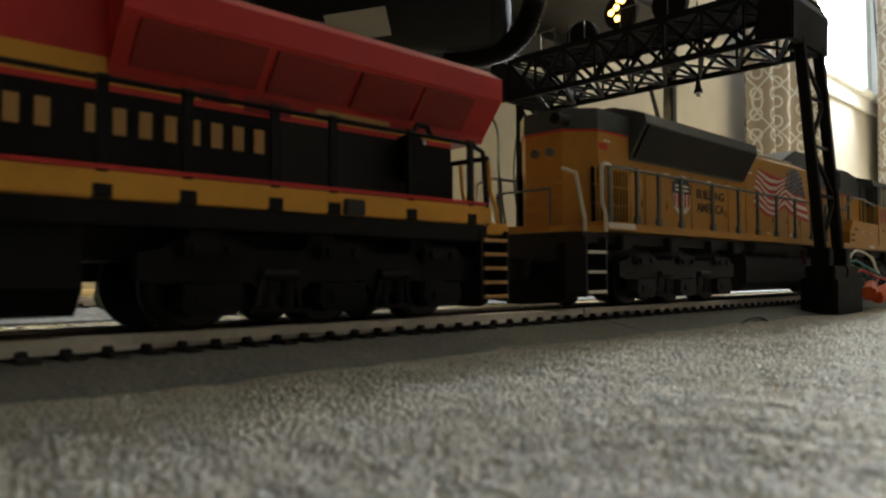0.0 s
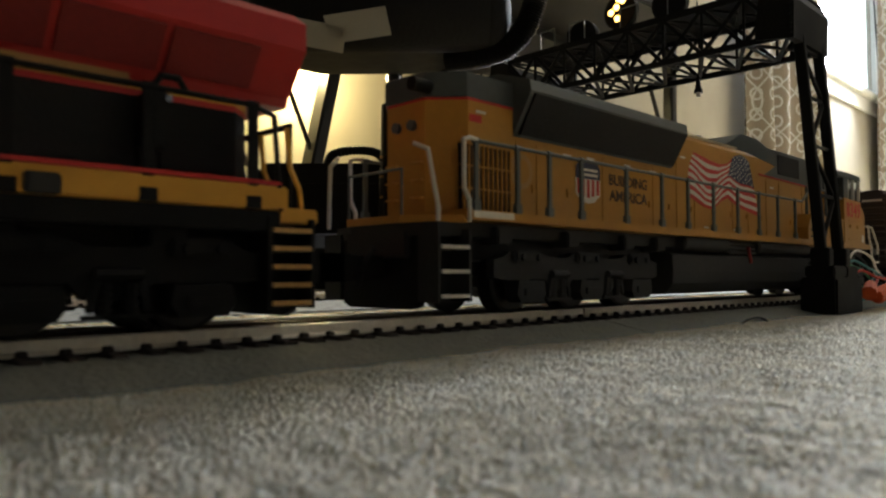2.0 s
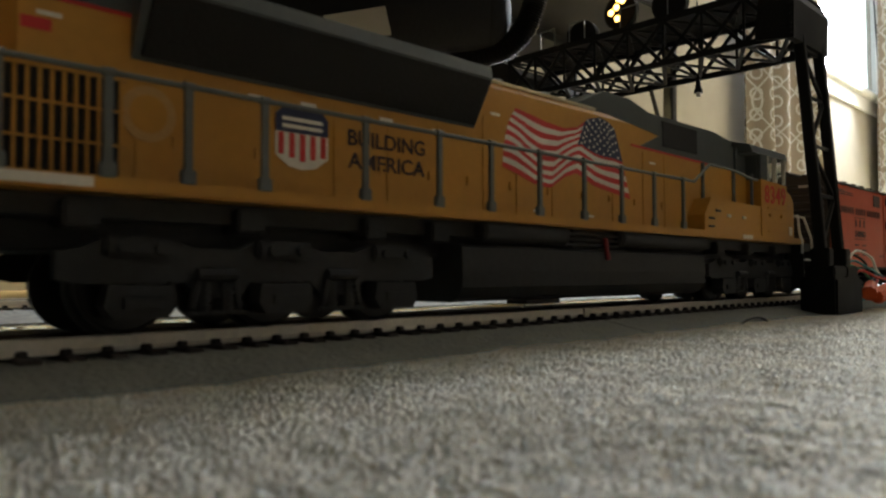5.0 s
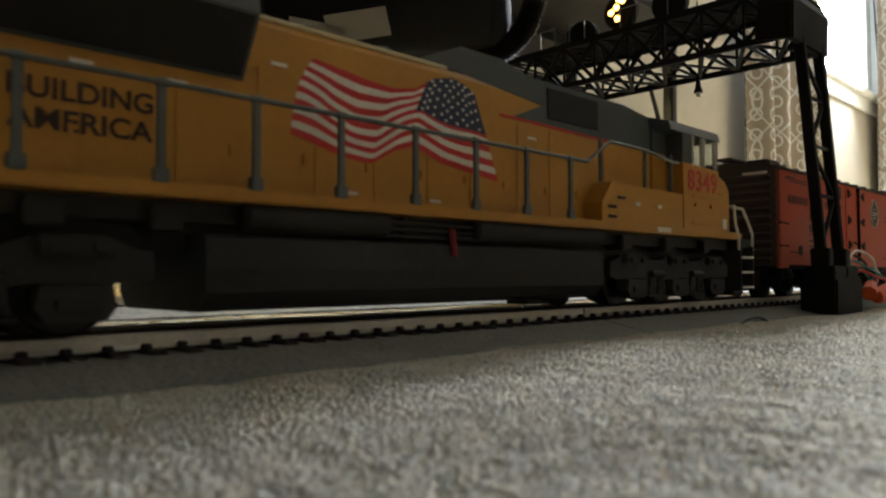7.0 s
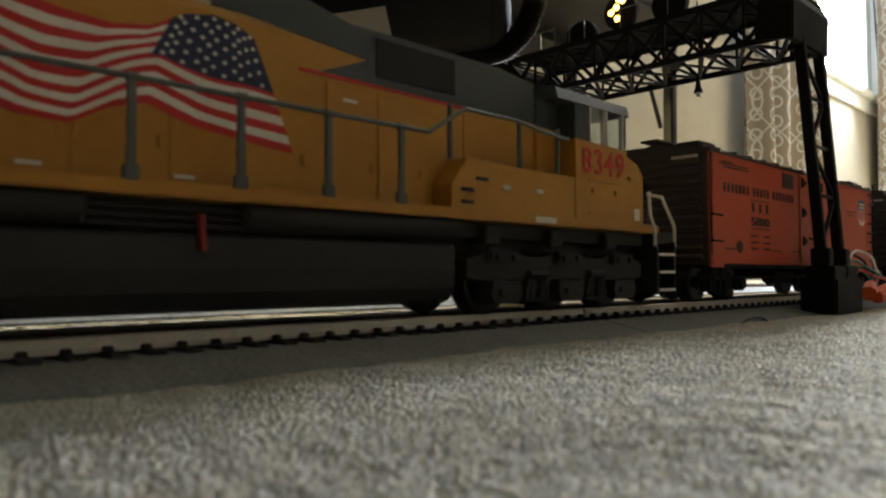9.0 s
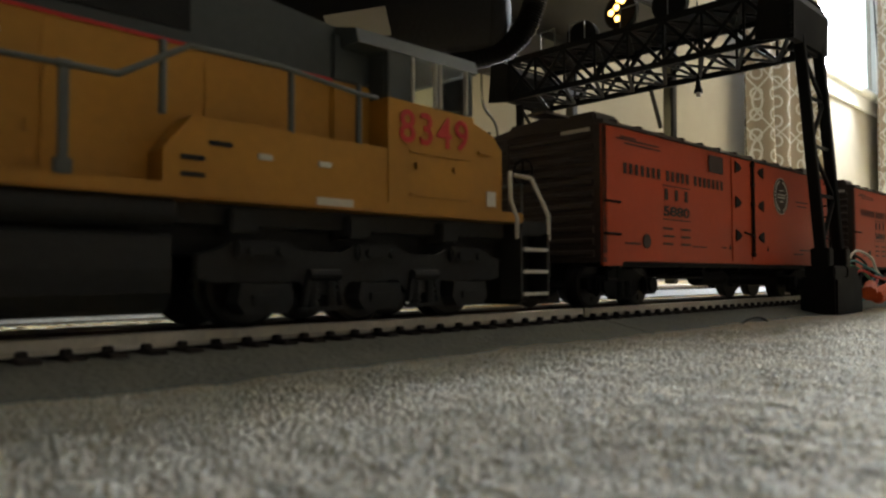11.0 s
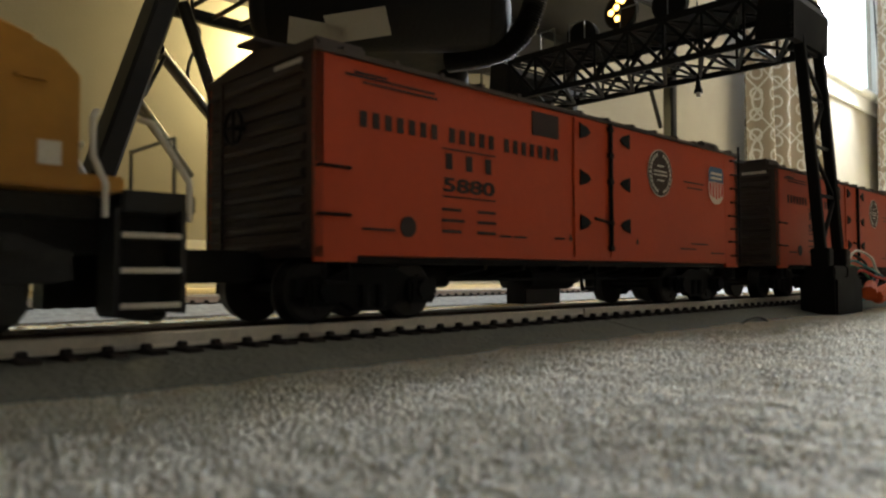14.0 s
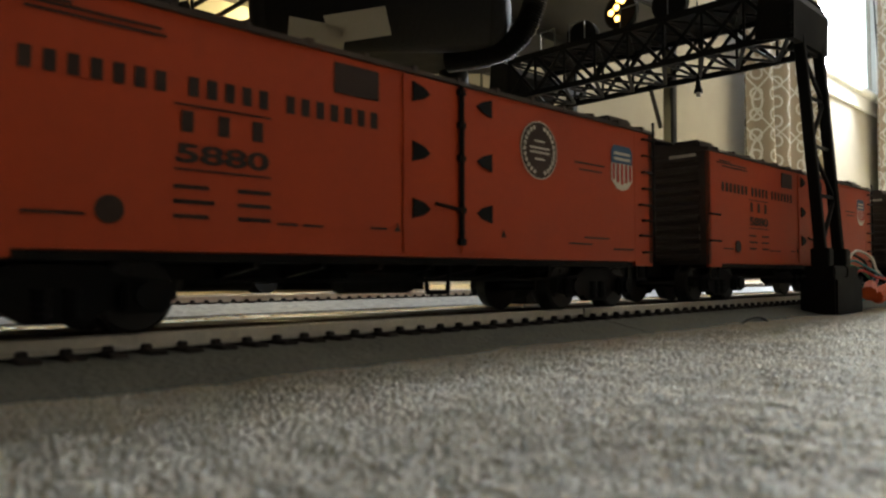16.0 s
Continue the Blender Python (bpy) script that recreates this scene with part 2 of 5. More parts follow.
tagged(part("baseboard", box(X0, X1, WALL_Y - 0.014, WALL_Y, 0, 0.1, 0.003), TRIM), "white painted wooden baseboard", "baseboard", kind="structure")


def window(name, x0, x1, z0, z1, y, side):
    """A double-hung sash window; side is +1 where the room lies towards -y."""
    w = thing(name, "white sash window with bright daylight behind it", "window", kind="structure")
    ya, yb = y, y + side * 0.10
    lo, hi = min(ya, yb), max(ya, yb)
    bm = None
    for a, b, c, d in ((x0, x0 + 0.05, z0, z1), (x1 - 0.05, x1, z0, z1), (x0 + 0.05, x1 - 0.05, z0, z0 + 0.06), (x0 + 0.05, x1 - 0.05, z1 - 0.05, z1),
                       (x0 + 0.05, x1 - 0.05, z0 + (z1 - z0) * 0.8 - 0.025, z0 + (z1 - z0) * 0.8 + 0.025)):
        bm = box(a, b, lo + 0.02, hi - 0.02, c, d, 0.004, bm)
    part("window_frame", bm, TRIM, w)
    bm = box(x0 - 0.1, x1 + 0.1, min(y, y - side * 0.05), max(y, y - side * 0.05), z0 - 0.035, z0, 0.006)
    box(x0 - 0.08, x1 + 0.08, min(y, y - side * 0.018), max(y, y - side * 0.018), z0 - 0.13, z0 - 0.04, 0.004, bm)
    part("window_sill", bm, TRIM, w)
    bm = None
    for a, b in ((x0 - 0.09, x0), (x1, x1 + 0.09)):
        bm = box(a, b, min(y, y - side * 0.02), max(y, y - side * 0.02), z0, z1 + 0.09, 0.004, bm)
    box(x0, x1, min(y, y - side * 0.02), max(y, y - side * 0.02), z1, z1 + 0.09, 0.004, bm)
    part("window_casing", bm, TRIM, w)
    for za, zb in ((z0 + 0.06, z0 + (z1 - z0) * 0.8 - 0.025), (z0 + (z1 - z0) * 0.8 + 0.025, z1 - 0.05)):
        p = part("pane", box(x0 + 0.05, x1 - 0.05, (lo + hi) / 2 - 0.002, (lo + hi) / 2 + 0.002, za, zb), WINDOW, w)
        p.visible_shadow = False
    return w


window("window_1", 4.02, 5.80, 1.22, 2.2, WALL_Y, 1)
tagged(part("blind_cord", tube([(5.28, WALL_Y - 0.06, 2.2), (5.33, WALL_Y - 0.07, 1.55), (5.40, WALL_Y - 0.07, 1.18)], 0.006), CABLE_BLACK), "thin dark blind cord hanging beside the window", "blind cord")

# bright overcast distance outside the window
_sky_mat = bpy.data.materials.new("bright_outdoor_haze")
_sky_mat.use_nodes = True
_e = _sky_mat.node_tree.nodes.new("ShaderNodeEmission")
_e.inputs[0].default_value, _e.inputs[1].default_value = (0.92, 0.97, 1.0, 1), 3.2
_sky_mat.node_tree.links.new(_e.outputs[0], _sky_mat.node_tree.nodes["Material Output"].inputs[0])
tagged(part("backdrop", box(3.0, 30.0, 3.4, 3.42, 0.0, 9.0), _sky_mat), "bright hazy daylight outside the window", "backdrop", kind="structure")

# curtains with a looping trellis print
CURTAIN = bpy.data.materials.new("taupe_trellis_fabric")
CURTAIN.use_nodes = True
_nt = CURTAIN.node_tree
_n, _l = _nt.nodes, _nt.links
_uv = _n.new("ShaderNodeTexCoord")
_sep = _n.new("ShaderNodeSeparateXYZ")
_l.new(_uv.outputs["UV"], _sep.inputs[0])


def _math(op, a, b=None):
    k = _n.new("ShaderNodeMath")
    k.operation = op
    for i, v in enumerate((a, b)):
        if v is None:
            continue
        if isinstance(v, (int, float)):
            k.inputs[i].default_value = v
        else:
            _l.new(v, k.inputs[i])
    return k.outputs[0]


def _ogee(phase):
    """Bands that swing left and right up the cloth."""
    wave = _math("MULTIPLY", _math("SINE", _math("MULTIPLY", _sep.outputs[1], 2 * math.pi / 0.46)), 0.085 * phase)
    k = _math("ADD", _sep.outputs[0], wave)
    return _math("LESS_THAN", _math("ABSOLUTE", _math("SUBTRACT", _math("PINGPONG", k, 0.125), 0.0625)), 0.0058)


def _ring(dx, dy, radius):
    a = _math("SUBTRACT", _math("PINGPONG", _math("ADD", _sep.outputs[0], dx), 0.10), 0.05)
    b = _math("SUBTRACT", _math("PINGPONG", _math("ADD", _sep.outputs[1], dy), 0.095), 0.0475)
    r = _math("SQRT", _math("ADD", _math("MULTIPLY", a, a), _math("MULTIPLY", b, b)))
    return _math("LESS_THAN", _math("ABSOLUTE", _math("SUBTRACT", r, radius)), 0.0050)


_pat = _math("MAXIMUM", _math("MAXIMUM", _ogee(1), _ogee(-1)), _ring(0.03, 0.02, 0.026))
_mix = _n.new("ShaderNodeMix")
_mix.data_type = "RGBA"
_l.new(_pat, _mix.inputs[0])
_mix.inputs[6].default_value, _mix.inputs[7].default_value = (0.26, 0.22, 0.165, 1), (0.50, 0.49, 0.46, 1)
_l.new(_mix.outputs[2], _n["Principled BSDF"].inputs["Base Color"])
_n["Principled BSDF"].inputs["Roughness"].default_value = 0.9
_tr = _n.new("ShaderNodeBsdfTranslucent")
_l.new(_mix.outputs[2], _tr.inputs[0])
_ms = _n.new("ShaderNodeMixShader")
_ms.inputs[0].default_value = 0.3
_l.new(_n["Principled BSDF"].outputs[0], _ms.inputs[1])
_l.new(_tr.outputs[0], _ms.inputs[2])
_l.new(_ms.outputs[0], _n["Material Output"].inputs[0])


def curtain(x0, x1, folds, label):
    """A hanging cloth with soft folds, closed at the back."""
    bm = bmesh.new()
    uv = bm.loops.layers.uv.new("UVMap")
    nx, nz = folds * 14, 24
    z0, z1 = 0.03, 2.2
    front, run = [], [0.0]
    for i in range(nx + 1):
        u = i / nx
        col = []
        for k in range(nz + 1):
            v = k / nz
            a = 0.042 * (1 - 0.35 * v)
            y = WALL_Y - 0.10 + a * math.sin(u * folds * 2 * math.pi + 0.5 * math.sin(v * 2.0)) + 0.008 * math.sin(u * 17 + v * 5)
            col.append(bm.verts.new((x0 + (x1 - x0) * u + 0.01 * math.sin(v * 4 + u * 9), y, z0 + (z1 - z0) * v)))
        if front:
            run.append(run[-1] + (col[0].co - front[-1][0].co).length)
        front.append(col)
    for i in range(nx):
        for k in range(nz):
            f = bm.faces.new((front[i][k], front[i + 1][k], front[i + 1][k + 1], front[i][k + 1]))
            f.smooth = True
            for lp, (a, b) in zip(f.loops, ((i, k), (i + 1, k), (i + 1, k + 1), (i, k + 1))):
                lp[uv].uv = (run[a] + 3, 3 + (z1 - z0) * b / nz)
    c = thing("curtain", label, "curtain", group="window curtains")
    ob = part("cloth", bm, CURTAIN, c)
    s = ob.modifiers.new("thick", "SOLIDIFY")
    s.thickness = 0.002
    part("curtain_rod", rod((x0 - 0.1, WALL_Y - 0.1, 2.23), (x1 + 0.1, WALL_Y - 0.1, 2.23), 0.012), BLACKSTEEL, c)


curtain(3.24, 4.14, 4, "taupe curtain with white looping trellis print, drawn aside")
curtain(5.30, 6.2, 5, "taupe curtain with white looping trellis print beside the window")

# carpet: one sheet, with yarn tufts where the camera lies
bm = bmesh.new()
bmesh.ops.create_grid(bm, x_segments=2, y_segments=2, size=0.5, matrix=Matrix.Translation(((X0 + X1) / 2, (Y0 + WALL_Y) / 2, -0.0006)) @ Matrix.Diagonal((X1 - X0, WALL_Y - Y0, 1, 1)))
tagged(part("floor", bm, CARPET), "beige cut-pile carpet", "carpet", kind="structure")


def carpet_pile(name, x0, x1, y0, y1, pitch, tall, seed, keep=None):
    """Twisted yarn tufts, each a bent four-sided tip."""
    rng = np.random.default_rng(seed)
    xs, ys = np.meshgrid(np.arange(x0, x1, pitch), np.arange(y0, y1, pitch))
    x, y = xs.ravel(), ys.ravel()
    if keep is not None:
        ok = keep(x, y)
        x, y = x[ok], y[ok]
    n = len(x)
    x, y = x + rng.uniform(-0.5, 0.5, n) * pitch, y + rng.uniform(-0.5, 0.5, n) * pitch
    lump = rng.uniform(-1, 1, (512, 512))
    cell = 0.0042
    gx, gy = x / cell + 40, y / cell + 40
    ix, iy = gx.astype(int), gy.astype(int)
    fx, fy = gx - ix, gy - iy
    fx, fy = fx * fx * (3 - 2 * fx), fy * fy * (3 - 2 * fy)
    at = lambda i, j: lump[i % 512, j % 512]
    soft = (at(ix, iy) * (1 - fx) + at(ix + 1, iy) * fx) * (1 - fy) + (at(ix, iy + 1) * (1 - fx) + at(ix + 1, iy + 1) * fx) * fy
    swell = 0.0003 * np.sin(x * 61 + 1.3 * np.sin(y * 47)) * np.cos(y * 83 + x * 23) + 0.00018 * soft
    h = tall * rng.uniform(0.93, 1.05, n) + swell
    turn, lean, way = rng.uniform(0, 6.28, n), rng.uniform(0, 1.0, n) * tall * 0.6, rng.uniform(0, 6.28, n)
    r = pitch * rng.uniform(0.65, 1.15, n)
    verts, rings = [], ((-0.003, 1.0, 0.0), (0.72, 1.15, 0.6), (1.0, 0.85, 1.0))
    for hz, rr, ln in rings:
        for k in range(3):
            a = turn + k * 2 * math.pi / 3 + hz * 1.2
            z = h * hz if hz > 0 else np.full(n, -0.003)
            verts.append(np.stack([x + r * rr * np.cos(a) + lean * ln * np.cos(way), y + r * rr * np.sin(a) + lean * ln * np.sin(way), z], 1))
    v = np.stack(verts, 1).reshape(-1, 3)
    faces = []
    for ring in range(2):
        for k in range(3):
            faces.append((ring * 3 + k, ring * 3 + (k + 1) % 3, ring * 3 + 3 + (k + 1) % 3))
            faces.append((ring * 3 + k, ring * 3 + 3 + (k + 1) % 3, ring * 3 + 3 + k))
    faces.append((6, 7, 8))
    q = (np.arange(n)[:, None, None] * 9 + np.array(faces)[None]).reshape(-1, 3)
    me = bpy.data.meshes.new(name)
    me.from_pydata(v.tolist(), [], q.tolist())
    me.materials.append(PILE)
    me.polygons.foreach_set("use_smooth", np.ones(len(me.polygons), dtype=bool))
    return tagged(new(name, me), "soft beige cut-pile carpet yarn", "carpet", kind="stuff")


carpet_pile("carpet_pile", 0.0, 0.62, 0.015, 0.150, 0.00074, 0.0015, 3, lambda x, y: (y > 0.05 - x * 1.2) & (y > x * 0.2 - 0.03))
carpet_pile("carpet_pile", 0.62, 2.6, 0.0, 0.36, 0.0040, 0.0030, 4, lambda x, y: (y < 0.135) & (y > x * 0.16 - 0.02))
carpet_pile("carpet_pile", 0.0, 1.4, 0.245, 0.366, 0.004, 0.0016, 5)


# ---- track ----
SECTION, JOINT = 0.254, 0.2487
TIES = 29


def track_section(y, x, lift, bed_mat, label):
    s = thing("track_section", label, "model track", pose(x, y, lift), "track sections")
    half, foot = 0.0275, 0.0525
    L = SECTION - 0.0006
    bm = prism([(-foot, -0.002), (-foot, 0.0006), (-half, 0.0056), (half, 0.0056), (foot, 0.0006), (foot, -0.002)], "x", 0, L)
    bmesh.ops.subdivide_edges(bm, edges=[e for e in bm.edges if abs(e.verts[0].co.x - e.verts[1].co.x) > 0.1], cuts=60)
    part("roadbed", bm, bed_mat, s)
    for k, (yy, m) in enumerate(((-0.0161, STEEL), (0.0, RUST), (0.0161, STEEL))):
        prof = [(-0.0017, 0.0064), (-0.0017, 0.0070), (-0.0006, 0.0074), (-0.0006, 0.0088), (-0.0011, 0.0092), (-0.0011, 0.0100), (-0.0008, 0.0102),
                (0.0008, 0.0102), (0.0011, 0.0100), (0.0011, 0.0092), (0.0006, 0.0088), (0.0006, 0.0074), (0.0017, 0.0070), (0.0017, 0.0064)]
        if k != 1:
            prof = [(-0.0015, 0.0064), (-0.0015, 0.0070), (-0.0012, 0.0074), (-0.0012, 0.0098), (-0.0009, 0.0102), (0.0009, 0.0102), (0.0012, 0.0098), (0.0012, 0.0074), (0.0015, 0.0070), (0.0015, 0.0064)]
        part("rail", prism([(yy + a, b) for a, b in prof], "x", 0.0004, L - 0.0004), m, s, "" if k != 1 else "dark centre rail")
    bm = box(-0.0021, 0.0021, -0.0262, 0.0262, 0.0035, 0.0066, 0.0004)
    for yy in (-0.0185, 0.0185, -0.0135, 0.0135):
        box(-0.0011, 0.0011, yy - 0.0010, yy + 0.0010, 0.0064, 0.0078, 0.0003, bm)
    me = None
    for i in range(TIES):
        xx = SECTION / TIES * (i + 0.5)
        if me is None:
            t = part("tie", bm, TIE, s)
            me = t.data
        else:
            t = new("tie", me)
            t.parent = s
        t.location.x = xx
    return s


_near = track_section(TRACK_Y, JOINT - SECTION * 3, 0.0, BALLAST, "three-rail model track on grey plastic roadbed")
for i in range(1, 8):
    copy_thing(_near, pose(JOINT - SECTION * (3 - i), TRACK_Y, 0.0))
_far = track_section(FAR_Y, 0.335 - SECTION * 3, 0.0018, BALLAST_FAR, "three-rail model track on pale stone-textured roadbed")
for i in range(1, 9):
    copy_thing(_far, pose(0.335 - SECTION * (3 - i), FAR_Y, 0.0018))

# ---- train ----
SPIN, CARS = [], []


def wheel(parent, x, y, r, side):
    """A flanged wheel that turns; side -1 towards the camera."""
    bm = rod((0, -0.0022, 0), (0, 0.0022, 0), r, sides=28)
    rod((0, -side * 0.0022, 0), (0, -side * 0.0034, 0), r * 1.09, bm, 28)
    rod((0, side * 0.0022, 0), (0, side * 0.0036, 0), r * 0.34, bm, 14)
    rod((0, side * 0.0022, 0), (0, side * 0.0027, 0), r * 0.98, bm, 28, r * 0.9)
    for k in range(3):
        a = k * 2.094
        rod((r * 0.62 * math.cos(a), side * 0.0024, r * 0.62 * math.sin(a)), (r * 0.62 * math.cos(a), side * 0.0031, r * 0.62 * math.sin(a)), r * 0.14, bm, 8)
    w = part("wheel", bm, WHEELM, parent)
    w.location = (x, y, r)
    SPIN.append((w, x, y, r))
    return w


def truck(parent, xc, axles, r, half, style, material=None):
    """A wheel truck under a car: two side frames, journal boxes, springs, bolster and wheels."""
    first, last = min(axles), max(axles)
    mat_ = material or (DARKGREY if style == "loco" else BLACK)
    t = part("truck", box(xc - 0.006, xc + 0.006, -half, half, r * 0.8, r * 1.4, 0.0008), mat_, parent)
    for side in (-1, 1):
        y0, y1 = sorted((side * half, side * (half + 0.0035)))
        bm = None
        if style == "loco":
            top, low = r * 1.98, r * 1.08
            pts = [(first - 0.017, low + 0.001), (first - 0.013, low), (first + 0.011, low), (first + 0.015, r * 0.75), (xc - 0.012, r * 0.75), (xc - 0.009, low), (xc + 0.009, low), (xc + 0.012, r * 0.75),
                   (last - 0.015, r * 0.75), (last - 0.011, low), (last + 0.013, low), (last + 0.017, low + 0.001), (last + 0.017, top - 0.003), (last + 0.012, top - 0.002), (last + 0.008, top), (last - 0.008, top), (last - 0.013, top - 0.0018),
                   (xc + 0.012, top - 0.0018), (xc + 0.008, top), (xc - 0.008, top), (xc - 0.012, top - 0.0018), (first + 0.013, top - 0.0018), (first + 0.008, top), (first - 0.008, top), (first - 0.012, top - 0.002), (first - 0.017, top - 0.003)]
            bm = prism(pts, "y", y0, y1, 0.0006)
        else:
            pts = [(first - 0.008, r * 1.35), (first - 0.008, r * 0.85), (first + 0.006, r * 0.75), (xc - 0.006, r * 0.35), (xc + 0.006, r * 0.35), (last - 0.006, r * 0.75), (last + 0.008, r * 0.85), (last + 0.008, r * 1.35),
                   (last - 0.004, r * 1.45), (xc + 0.008, r * 1.75), (xc - 0.008, r * 1.75), (first + 0.004, r * 1.45)]
            bm = prism(pts, "y", y0, y1, 0.0006)
        part("side_frame", bm, mat_, t)
        yo = side * (half + 0.0035)
        for ax in axles:
            if style == "loco":
                ya, yb = sorted((yo - side * 0.003, yo + side * 0.0028))
                bm = prism([(ax - 0.0072, r * 1.05), (ax - 0.0080, r * 0.62), (ax - 0.0060, r * 0.36), (ax + 0.0060, r * 0.36), (ax + 0.0080, r * 0.62), (ax + 0.0072, r * 1.05)], "y", ya, yb, 0.0009)
                box(ax - 0.0050, ax + 0.0050, min(yo, yo + side * 0.0036), max(yo, yo + side * 0.0036), r * 0.50, r * 0.86, 0.0008, bm)
                box(ax - 0.0080, ax + 0.0080, min(yo, yo + side * 0.0024), max(yo, yo + side * 0.0024), r * 1.62, r * 2.02, 0.0008, bm)
                rod((ax - 0.0042, yo + side * 0.0010, r * 1.80), (ax - 0.0042, yo + side * 0.0034, r * 1.80), 0.0013, bm, 10)
                rod((ax + 0.0042, yo + side * 0.0010, r * 1.80), (ax + 0.0042, yo + side * 0.0034, r * 1.80), 0.0013, bm, 10)
            else:
                bm = box(ax - 0.0055, ax + 0.0055, min(yo, yo + side * 0.003), max(yo, yo + side * 0.003), r * 0.55, r * 1.35, 0.001)
                rod((ax, yo + side * 0.002, r), (ax, yo + side * 0.0042, r), 0.0032, bm, 12)
            part("journal_box", bm, mat_, t)
        spots = [(first + xc) / 2, (last + xc) / 2] if style == "loco" else [xc]
        for sx in spots:
            for d in (-0.003, 0.003):
                bm = rod((sx + d, yo - side * 0.0005, r * 0.45), (sx + d, yo - side * 0.0005, r * 1.1), 0.0016, sides=8)
                for k in range(4):
                    rod((sx + d, yo - side * 0.0005, r * 0.5 + k * 0.0017), (sx + d, yo - side * 0.0005, r * 0.5 + k * 0.0017 + 0.0011), 0.0022, bm, 8)
                part("spring", bm, mat_, t)
            if style == "loco":
                for d in (-0.0062, 0.0062):
                    part("brake_hanger", bar((sx + d, yo + side * 0.0006, r * 0.50), (sx + d * 0.7, yo + side * 0.0006, r * 1.30), 0.0016, 0.0016), mat_, t)
                part("spring_plank", box(sx - 0.008, sx + 0.008, min(yo, yo + side * 0.0015), max(yo, yo + side * 0.0015), r * 0.36, r * 0.46, 0.0004), mat_, t)
                part("damper", rod((sx - 0.005, yo + side * 0.001, r * 1.25), (sx + 0.005, yo + side * 0.001, r * 1.25), 0.0016, sides=8), mat_, t)
        for ax in axles:
            wheel(t, ax, side * 0.0163, r, side)
    for ax in axles:
        part("axle", rod((ax, -0.014, r), (ax, 0.014, r), 0.002), WHEELM, t)
    return t


def coupler(parent, x, way):
    bm = box(min(x, x + way * 0.024), max(x, x + way * 0.024), -0.0050, 0.0050, 0.0120, 0.0200, 0.001)
    part("coupler_shank", bm, BLACK, parent)
    bm = prism([(x + way * 0.018, -0.006), (x + way * 0.030, -0.006), (x + way * 0.031, -0.001), (x + way * 0.025, 0.001), (x + way * 0.030, 0.005), (x + way * 0.024, 0.0075), (x + way * 0.018, 0.005)], "z", 0.0115, 0.0205, 0.0008)
    part("coupler_knuckle", bm, BLACK, parent)


def steps(parent, x0, x1, top, low, n, material, tread):
    """Corner stairs of a locomotive, on both sides."""
    for side in (-1, 1):
        a, b = sorted((side * 0.0215, side * 0.0300))
        st = part("stair_back", box(x0, x1, min(side * 0.0205, side * 0.0215), max(side * 0.0205, side * 0.0215), low, top), material, parent)
        for xa in (x0, x1 - 0.0012):
            part("stair_side", box(xa, xa + 0.0012, a, b, low, top), material, st)
        for k in range(n):
            z = low + (top - low) * (k + 0.15) / n
            part("step", box(x0 + 0.0012, x1 - 0.0012, a, b, z, z + 0.0011, 0.0002), material, st)
            part("step_edge", box(x0 + 0.0014, x1 - 0.0014, min(side * 0.0297, side * 0.0305), max(side * 0.0297, side * 0.0305), z + 0.0002, z + 0.0014), tread, st, "bright step edge")


def railing(parent, xs, z0, z1, material, post_r=0.0008, side_y=0.0292):
    for side in (-1, 1):
        y = side * side_y
        r = part("handrail", rod((xs[0], y, z1), (xs[-1], y, z1), 0.0007), material, parent)
        for x in xs:
            bm = box(x - post_r, x + post_r, y - 0.0006, y + 0.0006, z0, z1 + 0.0007, 0.0002)
            box(x - post_r * 1.8, x + post_r * 1.8, y - 0.0009, y + 0.0009, z0, z0 + 0.0035, 0.0003, bm)
            rod((x - 0.0013, y, z1), (x + 0.0013, y, z1), 0.0011, bm, 8)
            part("stanchion", bm, material, r)


def bent_rail(parent, pts, material, label=""):
    for side in (-1, 1):
        part("grab_rail", tube([(x, side * abs(y), z) for x, y, z in pts], 0.00075), material, parent, label)


